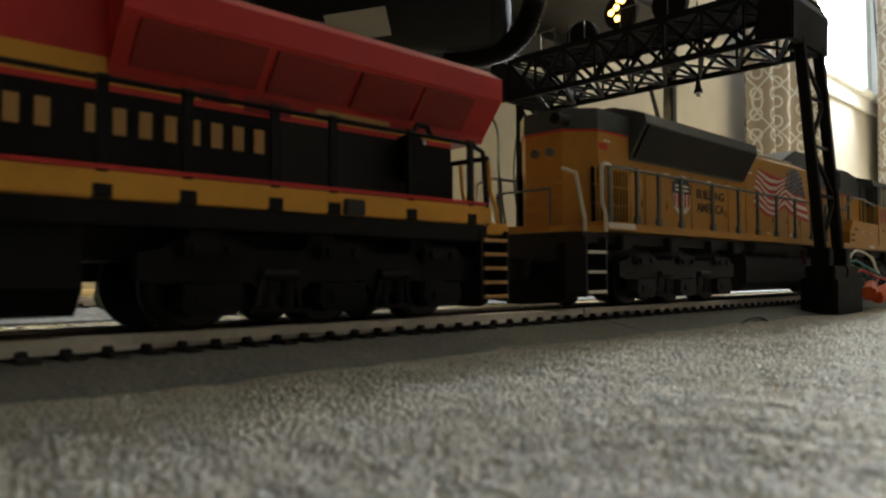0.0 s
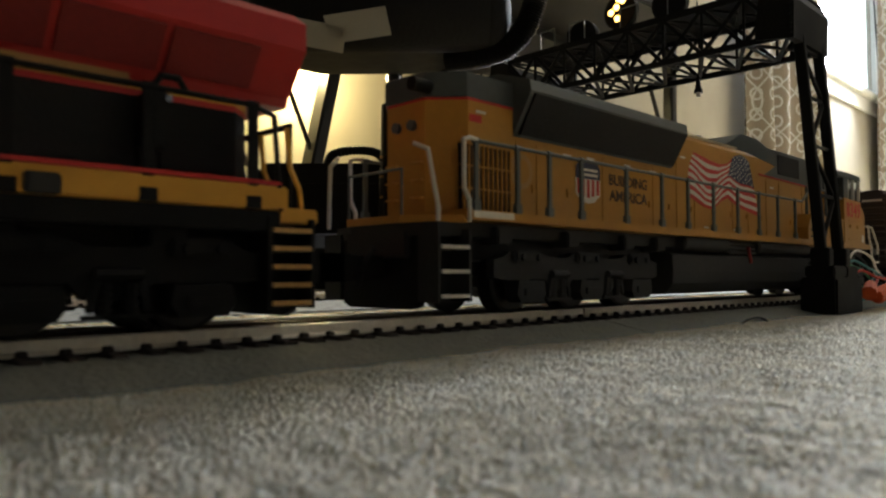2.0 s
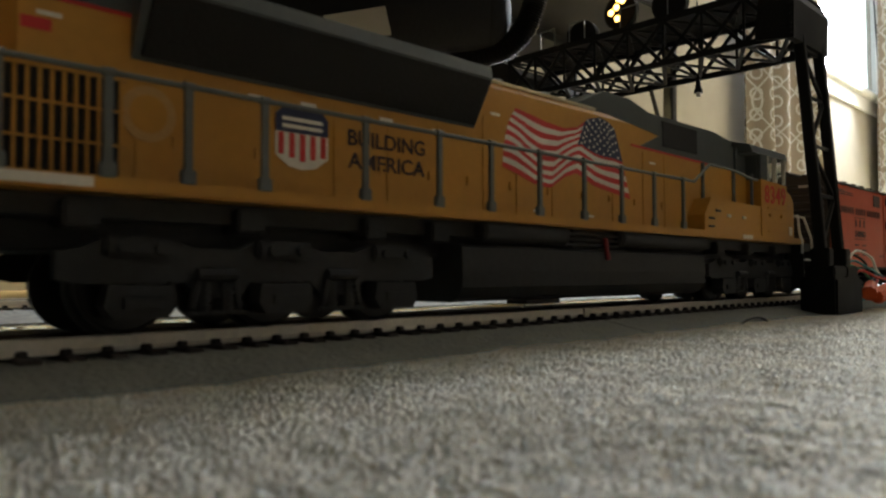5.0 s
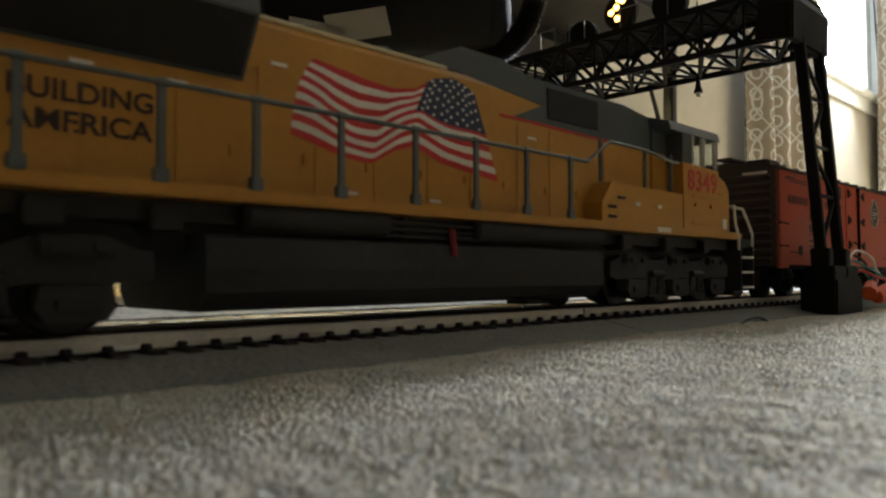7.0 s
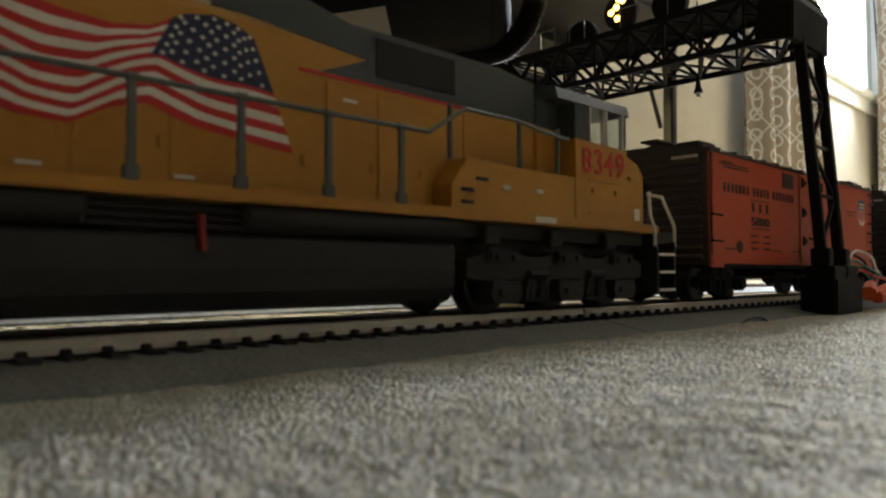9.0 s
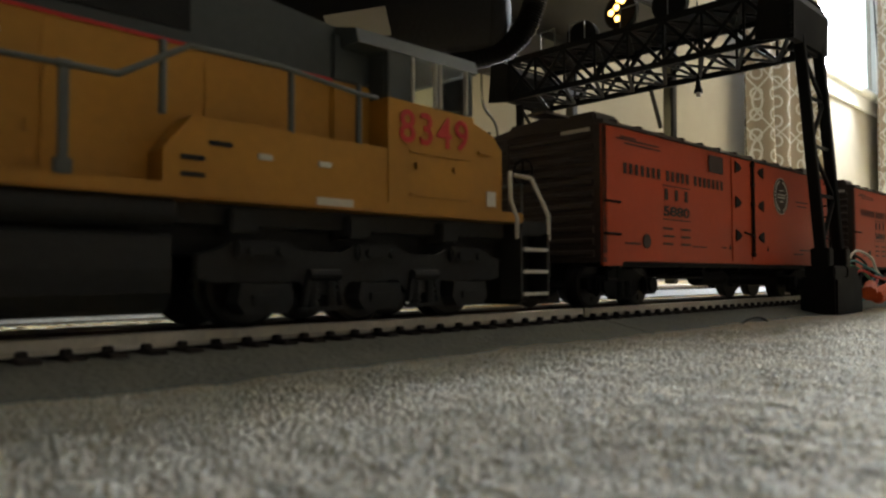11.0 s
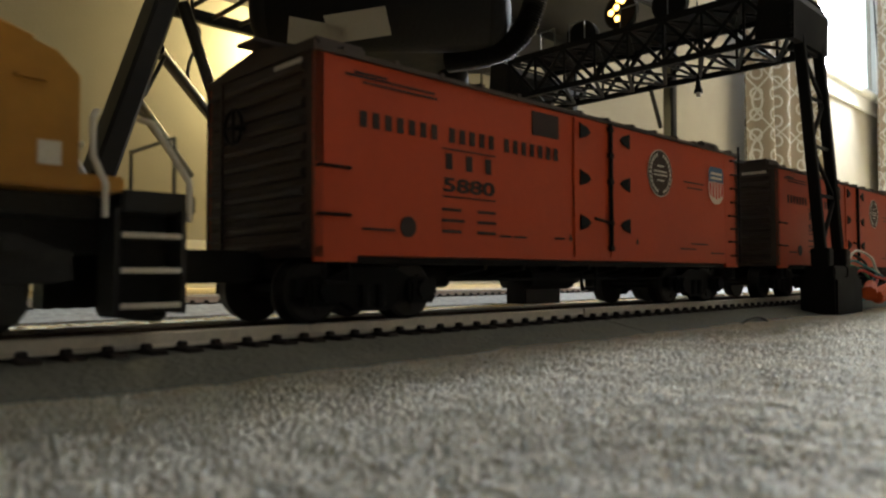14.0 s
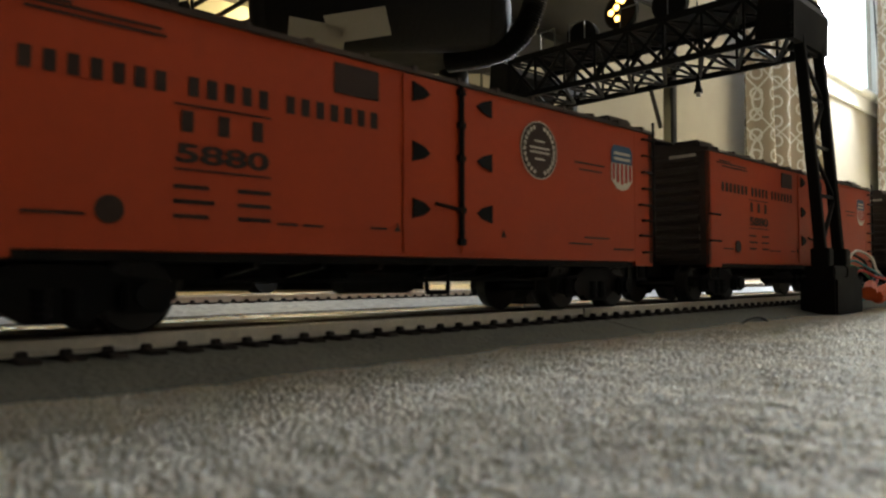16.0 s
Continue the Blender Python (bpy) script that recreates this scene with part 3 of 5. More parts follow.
def wavy_flag(parent, xo, y):
    """A waving flag print: thirteen rippling bands and a dark starred canton at the upper corner towards the cab."""
    n = 36
    f = part("flag_print", prism([(xo + 0.440, 0.060), (xo + 0.442, 0.060), (xo + 0.442, 0.062)], "y", y - 0.00004, y), DECAL_RED, parent, "waving flag printed on the hood")
    # hems of the cloth: place along the hood and height, in millimetres
    top = [(425.5, 74.5), (434, 73.4), (444, 72.0), (455, 71.2), (464, 72.8), (472, 77.6), (480, 79.2), (486, 78.2), (491, 75.8)]
    low = [(418, 52.3), (426.5, 50.2), (436, 47.6), (446, 46.8), (455, 51.8), (463, 54.2), (475, 50.2), (488, 48.4), (503, 46.6)]

    def hem(pts, u):
        k = min(int(u * 8), 7)
        e = u * 8 - k
        e = e * e * (3 - 2 * e) * 0.5 + e * 0.5
        return pts[k][0] + (pts[k + 1][0] - pts[k][0]) * e, pts[k][1] + (pts[k + 1][1] - pts[k][1]) * e

    def edge(u, v):
        """u along the cloth, v from its lower to its upper hem."""
        (xa, za), (xb, zb) = hem(low, u), hem(top, u)
        ripple = 1.9 * math.sin(u * 13.0 + v * 2.2) * math.sin(math.pi * v) * (1 - 0.5 * u)
        return xo + (xa + (xb - xa) * v - 1.5 * math.sin(math.pi * v) * (1 - u)) / 1000, (za + (zb - za) * v + ripple) / 1000
    for s in range(13):
        bm = bmesh.new()
        rows = [[bm.verts.new((edge(i / n, v)[0], y - 0.00012, edge(i / n, v)[1])) for i in range(n + 1)] for v in (s / 13, (s + 1) / 13)]
        back = [[bm.verts.new((w.co.x, y, w.co.z)) for w in row] for row in rows]
        for i in range(n):
            bm.faces.new((rows[0][i], rows[0][i + 1], rows[1][i + 1], rows[1][i]))
            bm.faces.new((back[0][i], rows[0][i], rows[0][i + 1], back[0][i + 1]))
            bm.faces.new((rows[1][i], back[1][i], back[1][i + 1], rows[1][i + 1]))
        bmesh.ops.recalc_face_normals(bm, faces=bm.faces)
        part("stripe", bm, DECAL_RED if s % 2 == 0 else DECAL_WHITE, f)
    ua, va = 0.575, 0.50
    rim = [edge(ua + (1 - ua) * i / 10, 1.0) for i in range(11)] + [edge(1.0 - (1 - ua) * i / 10, va) for i in range(11)]
    part("canton", prism(rim, "y", y - 0.00022, y), DECAL_BLUE, f, "dark blue starred corner")
    bm = None
    for r_ in range(9):
        for c in range(6 if r_ % 2 == 0 else 5):
            x, z = edge(ua + (1 - ua) * (c + (0.55 if r_ % 2 == 0 else 1.05)) / 6.2, va + (1 - va) * (r_ + 0.6) / 9.2)
            bm = rod((x, y - 0.00032, z), (x, y, z), 0.00058, bm, 5)
    part("star", bm, DECAL_WHITE, f)


def shield(parent, x0, x1, y, z0, z1, top_mat):
    w, h, xm = x1 - x0, z1 - z0, (x0 + x1) / 2
    s = part("shield_emblem", prism([(x0, z0 + h * 0.22), (xm - w * 0.25, z0 + h * 0.04), (xm, z0), (xm + w * 0.25, z0 + h * 0.04), (x1, z0 + h * 0.22), (x1, z1 - h * 0.12), (x1 - w * 0.12, z1), (x0 + w * 0.12, z1), (x0, z1 - h * 0.12)], "y", y - 0.0001, y), DECAL_WHITE, parent, "striped shield emblem")
    part("shield_top", prism([(x0, z0 + h * 0.60), (x1, z0 + h * 0.60), (x1, z1 - h * 0.12), (x1 - w * 0.12, z1), (x0 + w * 0.12, z1), (x0, z1 - h * 0.12)], "y", y - 0.0002, y), top_mat, s)
    bm = print_bar(None, x0 + w * 0.12, x1 - w * 0.12, y - 0.0002, z0 + h * 0.79, z0 + h * 0.85)
    print_bar(bm, x0 + w * 0.12, x1 - w * 0.12, y - 0.0002, z0 + h * 0.67, z0 + h * 0.73)
    part("print_line", bm, DECAL_WHITE, s)
    for k in range(5):
        xa = x0 + w * (0.05 + k * 0.2)
        part("red_bar", print_bar(None, xa, xa + w * 0.1, y - 0.0001, z0 + h * (0.23 - 0.09 * (1 - abs(k - 2) / 2)), z0 + h * 0.59), DECAL_RED, s)


def yellow_loco(xc):
    """Six-axle hood diesel; xc is its middle on the train's line. Rear towards the front of the train."""
    t = thing("diesel_locomotive", "yellow and grey model diesel locomotive with waving flag print", "model locomotive")
    CARS.append((t, xc))

    def X(mm):
        return mm / 1000 - xc
    HW, FW = 0.0204, 0.030
    # frame and walkway
    part("underframe", box(X(240), X(690), -0.016, 0.016, 0.019, 0.0290, 0.0008), DARKGREY, t)
    part("walkway_sill", box(X(254), X(683), -FW, FW, 0.0315, 0.0350, 0.0005), YELLOW, t)
    part("walkway_skirt", box(X(250), X(680), -0.0235, 0.0235, 0.0262, 0.0313, 0.0005), DARKGREY, t)
    part("rear_platform", prism([(X(239), -0.014), (X(254), -0.0285), (X(256), -0.0285), (X(256), 0.0285), (X(254), 0.0285), (X(239), 0.014)], "z", 0.0305, 0.0330, 0.0004), YELLOW, t)
    part("platform_beam", prism([(X(240), -0.013), (X(244), -0.0265), (X(256), -0.0265), (X(256), 0.0265), (X(244), 0.0265), (X(240), 0.013)], "z", 0.0262, 0.0305, 0.0004), DARKGREY, t)
    part("front_platform", box(X(683), X(700), -0.0285, 0.0285, 0.0275, 0.0325, 0.0006), DARKGREY, t)
    for a, b in ((242, 245), (694, 697)):
        part("pilot", prism([(-0.0195, 0.004), (-0.016, 0.0025), (0.016, 0.0025), (0.0195, 0.004), (0.0195, 0.0262), (-0.0195, 0.0262)], "x", X(a), X(b)), BLACK, t)
    steps(t, X(241), X(256), 0.0282, 0.0050, 3, DARKGREY, WHITE)
    steps(t, X(681), X(697), 0.0282, 0.0050, 3, DARKGREY, WHITE)
    # hood: rear with chamfered corners
    c = 0.0105
    pts = [(X(254), -HW + c), (X(254) + c, -HW), (X(612), -HW), (X(612), HW), (X(254) + c, HW), (X(254), HW - c)]
    part("hood", prism(pts, "z", 0.0325, 0.0735, 0.0006), YELLOW, t)
    part("red_line", prism([(X(253.8), -HW + c), (X(253.8) + c, -HW - 0.0002), (X(300), -HW - 0.0002), (X(300), HW + 0.0002), (X(253.8) + c, HW + 0.0002), (X(253.8), HW - c)], "z", 0.0735, 0.0744), DECAL_RED, t)
    part("rear_roof", prism([(X(253), -HW + c), (X(253) + c, -HW - 0.0004), (X(292), -HW - 0.0004), (X(292), HW + 0.0004), (X(253) + c, HW + 0.0004), (X(253), HW - c)], "z", 0.0744, 0.0830, 0.002), GREY, t)
    # flared radiator section
    bm = prism([(-HW, 0.0640), (-0.0292, 0.0795), (-0.0285, 0.0835), (-0.0130, 0.0885), (0.0130, 0.0885), (0.0285, 0.0835), (0.0292, 0.0795), (HW, 0.0640)], "x", X(288), X(404), 0.0006)
    rad = part("radiator_housing", bm, GREY, t)
    for side in (-1, 1):
        bm = prism([(side * (HW + 0.0009), 0.0652), (side * 0.0290, 0.0788), (side * 0.0298, 0.0784), (side * (HW + 0.0018), 0.0645)], "x", X(290), X(402.5))
        part("radiator_screen", bm, GRILLE, rad, "black radiator screen")
    for k in range(3):
        part("roof_fan", rod((X(308 + k * 34), 0, 0.0885), (X(308 + k * 34), 0, 0.0900), 0.0135, sides=28), GREY, rad)
    # middle hood, yellow up to the roof
    part("engine_hood", prism([(-HW, 0.0735), (-HW, 0.0800), (-HW + 0.002, 0.0825), (HW - 0.002, 0.0825), (HW, 0.0800), (HW, 0.0735)], "x", X(404), X(612), 0.0003), YELLOW, t)
    # pale edge strip; the gleam along it is put into its colour
    part("roof_edge", box(X(404), X(480), -HW + 0.001, HW - 0.001, 0.0824, 0.0836, 0.0004), mat("lightened_roof_edge", (0.62, 0.56, 0.40), 0.3, vary=0.1, scale=40), t, "pale glossy roof edge, lightened in colour to stand for its gleam")
    for k in range(2):
        bm = box(X(424 + k * 30), X(432 + k * 30), -0.008, 0.008, 0.0836, 0.0856, 0.0008)
        rod((X(426 + k * 30), -0.004, 0.0875), (X(436 + k * 30), -0.004, 0.0885), 0.0015, bm, 8, 0.0022)
        rod((X(428 + k * 30), -0.004, 0.085), (X(428 + k * 30), -0.004, 0.088), 0.0008, bm, 6)
        part("air_horn", bm, GREY, t)
    for side in (-1, 1):
        ya, yb = sorted((side * HW, side * (HW + 0.0003)))
        part("grey_panel", prism([(X(478), 0.0826), (X(529), 0.0780), (X(512), 0.0713), (X(612), 0.0700), (X(612), 0.0826)], "y", ya, yb), GREY, t)
        ya, yb = sorted((side * HW, side * (HW + 0.0004)))
        part("red_edge", prism([(X(505), 0.0713), (X(612), 0.0700), (X(612), 0.0692), (X(505), 0.0704)], "y", ya, yb), DECAL_RED, t)
    bm = prism([(X(464), 0.0825), (X(487), 0.0920), (X(508), 0.0920), (X(524), 0.0885), (X(590), 0.0885), (X(612), 0.0860), (X(612), 0.0825)], "y", -0.0185, 0.0185, 0.0008)
    part("brake_hatch", bm, GREY, t)
    for side in (-1, 1):
        ya, yb = sorted((side * HW, side * (HW + 0.0006)))
        part("intake_screen", box(X(532), X(566), ya, yb, 0.0735, 0.0855, 0.0002), GRILLE, t)
    # doors, louvres and grille on the hood sides
    for side in (-1, 1):
        y0, y1 = sorted((side * (HW - 0.001), side * (HW + 0.0005)))
        g = part("air_grille", box(X(260.5), X(286), y0, min(y1, y0 + 0.0016) if side > 0 else y1, 0.0352, 0.0585), GRILLE, t)
        for k in range(11):
            xx = X(261.2 + k * 2.40)
            part("grille_bar", box(xx, xx + 0.0007, min(side * HW, side * (HW + 0.0011)), max(side * HW, side * (HW + 0.0011)), 0.0350, 0.0587), YELLOW, g)
        for zz in (0.0350, 0.0428, 0.0506, 0.0580):
            part("grille_bar", box(X(260), X(286.6), min(side * HW, side * (HW + 0.0013)), max(side * HW, side * (HW + 0.0013)), zz, zz + 0.0005), YELLOW, g)
        for k, (a, b) in enumerate(((289, 300), (301, 322), (345, 364), (365, 384), (386, 402), (408, 424), (426, 446), (447, 468), (469, 488), (489, 508), (514, 532), (533, 552), (570, 590))):
            d = part("hood_door", box(X(a), X(b), min(side * HW, side * (HW + 0.00035)), max(side * HW, side * (HW + 0.00035)), 0.0345, 0.0625 if b < 404 else 0.0690, 0.0002), YELLOW, t)
            part("latch", box(X(b - 2.2), X(b - 1.0), min(side * HW, side * (HW + 0.0009)), max(side * HW, side * (HW + 0.0009)), 0.0440, 0.0470, 0.0002), YELLOW, d)
    FY = -HW - 0.0004
    shield(t, X(326), X(343), FY, 0.0425, 0.0592, DECAL_BLUE)
    lettering("slogan_print", "BUILDING", X(350), FY, 0.0515, 0.0305, 0.0048, DECAL_BLACK, t, 0.02)
    lettering("slogan_print", "AMERICA", X(350), FY, 0.0448, 0.0305, 0.0048, DECAL_BLACK, t, 0.02)
    wavy_flag(t, X(0), FY)
    em = part("round_emblem", rod((X(292), FY, 0.0515), (X(292), FY - 0.0002, 0.0515), 0.0066, sides=24), GOLDPRINT, t, "faint round emblem")
    part("emblem_ring", rod((X(292), FY, 0.0515), (X(292), FY - 0.0003, 0.0515), 0.0045, sides=24), YELLOW, em)
    part("number_print", print_bar(None, X(265), X(271), -HW - 0.0001, 0.0662, 0.0688), DECAL_RED, t)
    part("builder_plate", print_bar(None, X(257), X(277), -0.03, 0.0322, 0.0345), DECAL_WHITE, t)
    part("builder_plate", print_bar(None, X(597), X(609), -0.03, 0.0322, 0.0343), DECAL_WHITE, t)
    for xx, zz in ((268, 0.0695), (318, 0.0600), (334, 0.0605), (362, 0.0605), (384, 0.0600), (412, 0.0700), (436, 0.0370), (470, 0.0370), (520, 0.0640)):
        part("data_print", print_bar(None, X(xx), X(xx + 5), -HW - 0.0003, zz, zz + 0.0010), DECAL_WHITE, t)
    for side in (-1, 1):
        part("rear_headlight", rod((X(254), side * 0.0040, 0.0655), (X(252.4), side * 0.0040, 0.0655), 0.0019, sides=14), RAILGREY, t)
        for zz in (0.040, 0.046, 0.052):
            part("rear_grab", tube([(X(254), side * 0.0065 - 0.0025, zz), (X(252.6), side * 0.0065 - 0.0025, zz), (X(252.6), side * 0.0065 + 0.0025, zz), (X(254), side * 0.0065 + 0.0025, zz)], 0.0004, sides=6), YELLOW, t)
    part("rear_horn", rod((X(254), -0.012, 0.0775), (X(246), -0.012, 0.0775), 0.0024, sides=12), BLACK, t)
    # battery box ahead of the cab steps
    for side in (-1, 1):
        ya, yb = sorted((side * HW, side * 0.0292))
        bm = prism([(X(556), 0.0325), (X(556), 0.0425), (X(563), 0.0512), (X(626), 0.0505), (X(626), 0.0325)], "y", ya, yb, 0.0008)
        bb = part("battery_box", bm, YELLOW, t)
        for xx, zz in ((560, 0.0365), (567, 0.0445), (560, 0.0405)):
            part("vent", box(X(xx), X(xx + 6), min(side * 0.0291, side * 0.0297), max(side * 0.0291, side * 0.0297), zz, zz + 0.0012, 0.0002), DARKGREY, bb)
        for xx in (580, 598):
            part("handle", box(X(xx), X(xx + 4), min(side * 0.0291, side * 0.0298), max(side * 0.0291, side * 0.0298), 0.0425, 0.0440, 0.0002), WHITE, bb)
    # cab: shell of four walls with window openings
    cab = part("cab", prism([(X(622), 0.0325), (X(622), 0.0655), (X(658), 0.0645), (X(658), 0.0325)], "y", -0.0296, 0.0296, 0.0006), YELLOW, t)
    for a, b in ((622, 631.5), (641.5, 643), (655, 658)):
        for side in (-1, 1):
            part("cab_pillar", box(X(a), X(b), min(side * 0.0275, side * 0.0294), max(side * 0.0275, side * 0.0294), 0.0652, 0.0795, 0.0003), GREY, cab)
    part("cab_rear_wall", box(X(622), X(624), -0.0274, 0.0274, 0.0652, 0.0795, 0.0003), GREY, cab)
    part("windscreen_post", box(X(656.5), X(658), -0.001, 0.001, 0.0645, 0.0795, 0.0003), GREY, cab)
    part("cab_roof", prism([(-0.0298, 0.0792), (-0.0285, 0.0835), (-0.016, 0.0868), (0.016, 0.0868), (0.0285, 0.0835), (0.0298, 0.0792)], "x", X(611), X(660), 0.0008), GREY, cab)
    part("cab_back", box(X(608), X(622), -0.0215, 0.0215, 0.0325, 0.0695, 0.0006), YELLOW, cab)
    part("cab_back_top", box(X(608), X(622), -0.0215, 0.0215, 0.0695, 0.0830, 0.0006), GREY, cab)
    for side in (-1, 1):
        for a, b in ((631.7, 641.3), (643.2, 654.8)):
            part("cab_window", box(X(a), X(b), min(side * 0.0280, side * 0.0284), max(side * 0.0280, side * 0.0284), 0.0655, 0.0790), WINDOW, cab)
            bm = None
            for xx in (a - 0.4, b - 0.4):
                bm = box(X(xx), X(xx + 0.8), min(side * 0.0284, side * 0.0299), max(side * 0.0284, side * 0.0299), 0.0652, 0.0790, 0.0001, bm)
            part("window_frame", bm, WHITE, cab)
    part("windscreen", box(X(656.9), X(657.4), -0.0272, 0.0272, 0.0650, 0.0790), WINDOW, cab)
    part("control_stand", box(X(634), X(646), -0.012, 0.006, 0.0650, 0.0735, 0.001), BLACK, cab)
    nose = prism([(X(657), 0.0325), (X(657), 0.0648), (X(670), 0.0605), (X(674.5), 0.0560), (X(674.5), 0.0325)], "y", -0.0272, 0.0272, 0.0012)
    ns = part("nose", nose, YELLOW, t)
    for side in (-1, 1):
        part("nose_grab", box(X(662), X(668), min(side * 0.0272, side * 0.0282), max(side * 0.0272, side * 0.0282), 0.0535, 0.0545, 0.0002), YELLOW, ns)
    part("white_placard", print_bar(None, X(666.5), X(671), -0.0274, 0.0365, 0.0415), DECAL_WHITE, ns)
    part("nose_bell", rod((X(669), -0.012, 0.0605), (X(669), -0.012, 0.0645), 0.0022, r2=0.001), BLACK, ns)
    part("nose_grab", tube([(X(660), -0.02, 0.0640), (X(660), -0.02, 0.0668), (X(667), -0.02, 0.0645), (X(667), -0.02, 0.0615)], 0.0005), YELLOW, ns)
    lettering("road_number", "8349", X(626), -0.0299, 0.0528, 0.0290, 0.0100, DECAL_RED, cab, 0.012, "red painted road number", 1.15)
    for zz in (0.0500, 0.0372):
        part("cab_seam", box(X(630), X(656), -0.0301, -0.0296, zz, zz + 0.0007, 0.0001), YELLOW, cab)
    for xx in (633, 649):
        part("access_latch", rod((X(xx), -0.0296, 0.0465), (X(xx), -0.0304, 0.0465), 0.0010), YELLOW, cab)
    # rails
    railing(t, [X(v) for v in (259, 280, 298, 318, 350, 379, 403, 429, 456.5, 483, 509, 535)], 0.0345, 0.0575, RAILGREY, 0.0010)
    bent_rail(t, [(X(255), 0.0300, 0.0305), (X(255), 0.0300, 0.0375), (X(252.5), 0.0300, 0.0415), (X(252.5), 0.0300, 0.0570), (X(255), 0.0300, 0.0580), (X(259), 0.0296, 0.0577)], WHITE, "white end grab rail")
    bent_rail(t, [(X(242), 0.0290, 0.0305), (X(242), 0.0290, 0.0350), (X(240.5), 0.026, 0.0530), (X(240), 0.0200, 0.0555)], WHITE, "white end grab rail")
    bent_rail(t, [(X(679), 0.0300, 0.0260), (X(679), 0.0300, 0.0330), (X(676.5), 0.0295, 0.0390), (X(676.5), 0.0290, 0.0470), (X(678), 0.028, 0.0490)], WHITE, "white end grab rail")
    bent_rail(t, [(X(698), 0.0290, 0.0260), (X(698), 0.0290, 0.0350), (X(690), 0.0275, 0.0480), (X(690), 0.0200, 0.0500)], WHITE, "white end grab rail")
    for a in (556, 590, 612):
        for side in (-1, 1):
            part("stanchion", rod((X(a), side * 0.0285, 0.0505), (X(a), side * 0.0285, 0.0675), 0.0009), RAILGREY, t)
    bent_rail(t, [(X(535), 0.0292, 0.0575), (X(546), 0.0292, 0.0575), (X(562), 0.0292, 0.0672), (X(586), 0.0292, 0.0672), (X(612), 0.0292, 0.0645), (X(618), 0.0292, 0.0645)], RAILGREY)
    for xx in (240, 701):
        bm = tube([(X(xx), -0.014, 0.031), (X(xx), -0.014, 0.048), (X(xx), 0.014, 0.048), (X(xx), 0.014, 0.031)], 0.0005)
        part("end_rail", bm, RAILGREY, t)
    # tank, air reservoirs, piping
    bm = prism([(-0.0255, 0.0236), (-0.0272, 0.0226), (-0.0276, 0.0150), (-0.0272, 0.0095), (-0.0245, 0.0058), (-0.0215, 0.0046), (0.0215, 0.0046), (0.0245, 0.0058), (0.0272, 0.0095), (0.0276, 0.0150), (0.0272, 0.0226), (0.0255, 0.0236)], "x", X(391), X(559), 0.0008)
    part("fuel_tank", bm, DARKGREY, t)
    for side in (-1, 1):
        for a, b in ((402, 447), (486, 559)):
            bm = rod((X(a), side * 0.0252, 0.0284), (X(b), side * 0.0252, 0.0284), 0.0038, sides=24)
            for e_, f_ in ((a, a - 1.2), (b, b + 1.2)):
                rod((X(e_), side * 0.0252, 0.0284), (X(f_), side * 0.0252, 0.0284), 0.0038, bm, 24, 0.0026)
            part("air_reservoir", bm, DARKGREY, t)
        bm = box(X(455), X(462), side * 0.0230 - 0.002, side * 0.0230 + 0.002, 0.0242, 0.0312, 0.0005)
        for k, zz in enumerate((0.0252, 0.0272, 0.0292)):
            rod((X(447), side * 0.0255, zz), (X(486), side * 0.0255, zz), 0.0007, bm, 6)
        part("pipework", bm, DARKGREY, t)
        part("fuel_cap", rod((X(474), side * 0.0268, 0.0282), (X(474), side * 0.0282, 0.0195), 0.0010), DARKRED, t, "dark red fuel filler")
        for a in (272, 312, 352, 378, 574, 610, 646):
            part("bracket", box(X(a), X(a + 8), min(side * 0.018, side * 0.0270), max(side * 0.018, side * 0.0270), 0.0240, 0.0300, 0.0006), DARKGREY, t)
    truck(t, X(325), [X(288), X(325), X(362)], 0.0110, 0.0225, "loco")
    truck(t, X(620), [X(583), X(620), X(657)], 0.0110, 0.0225, "loco")
    coupler(t, X(241), -1)
    coupler(t, X(696), 1)
    part("brake_hose", ribbed_tube(smooth_path([(X(229), -0.013, 0.022), (X(225), -0.014, 0.017), (X(224), -0.012, 0.010)], 4), 0.0009, 0.0009, 8), BLACK, t)
    return t


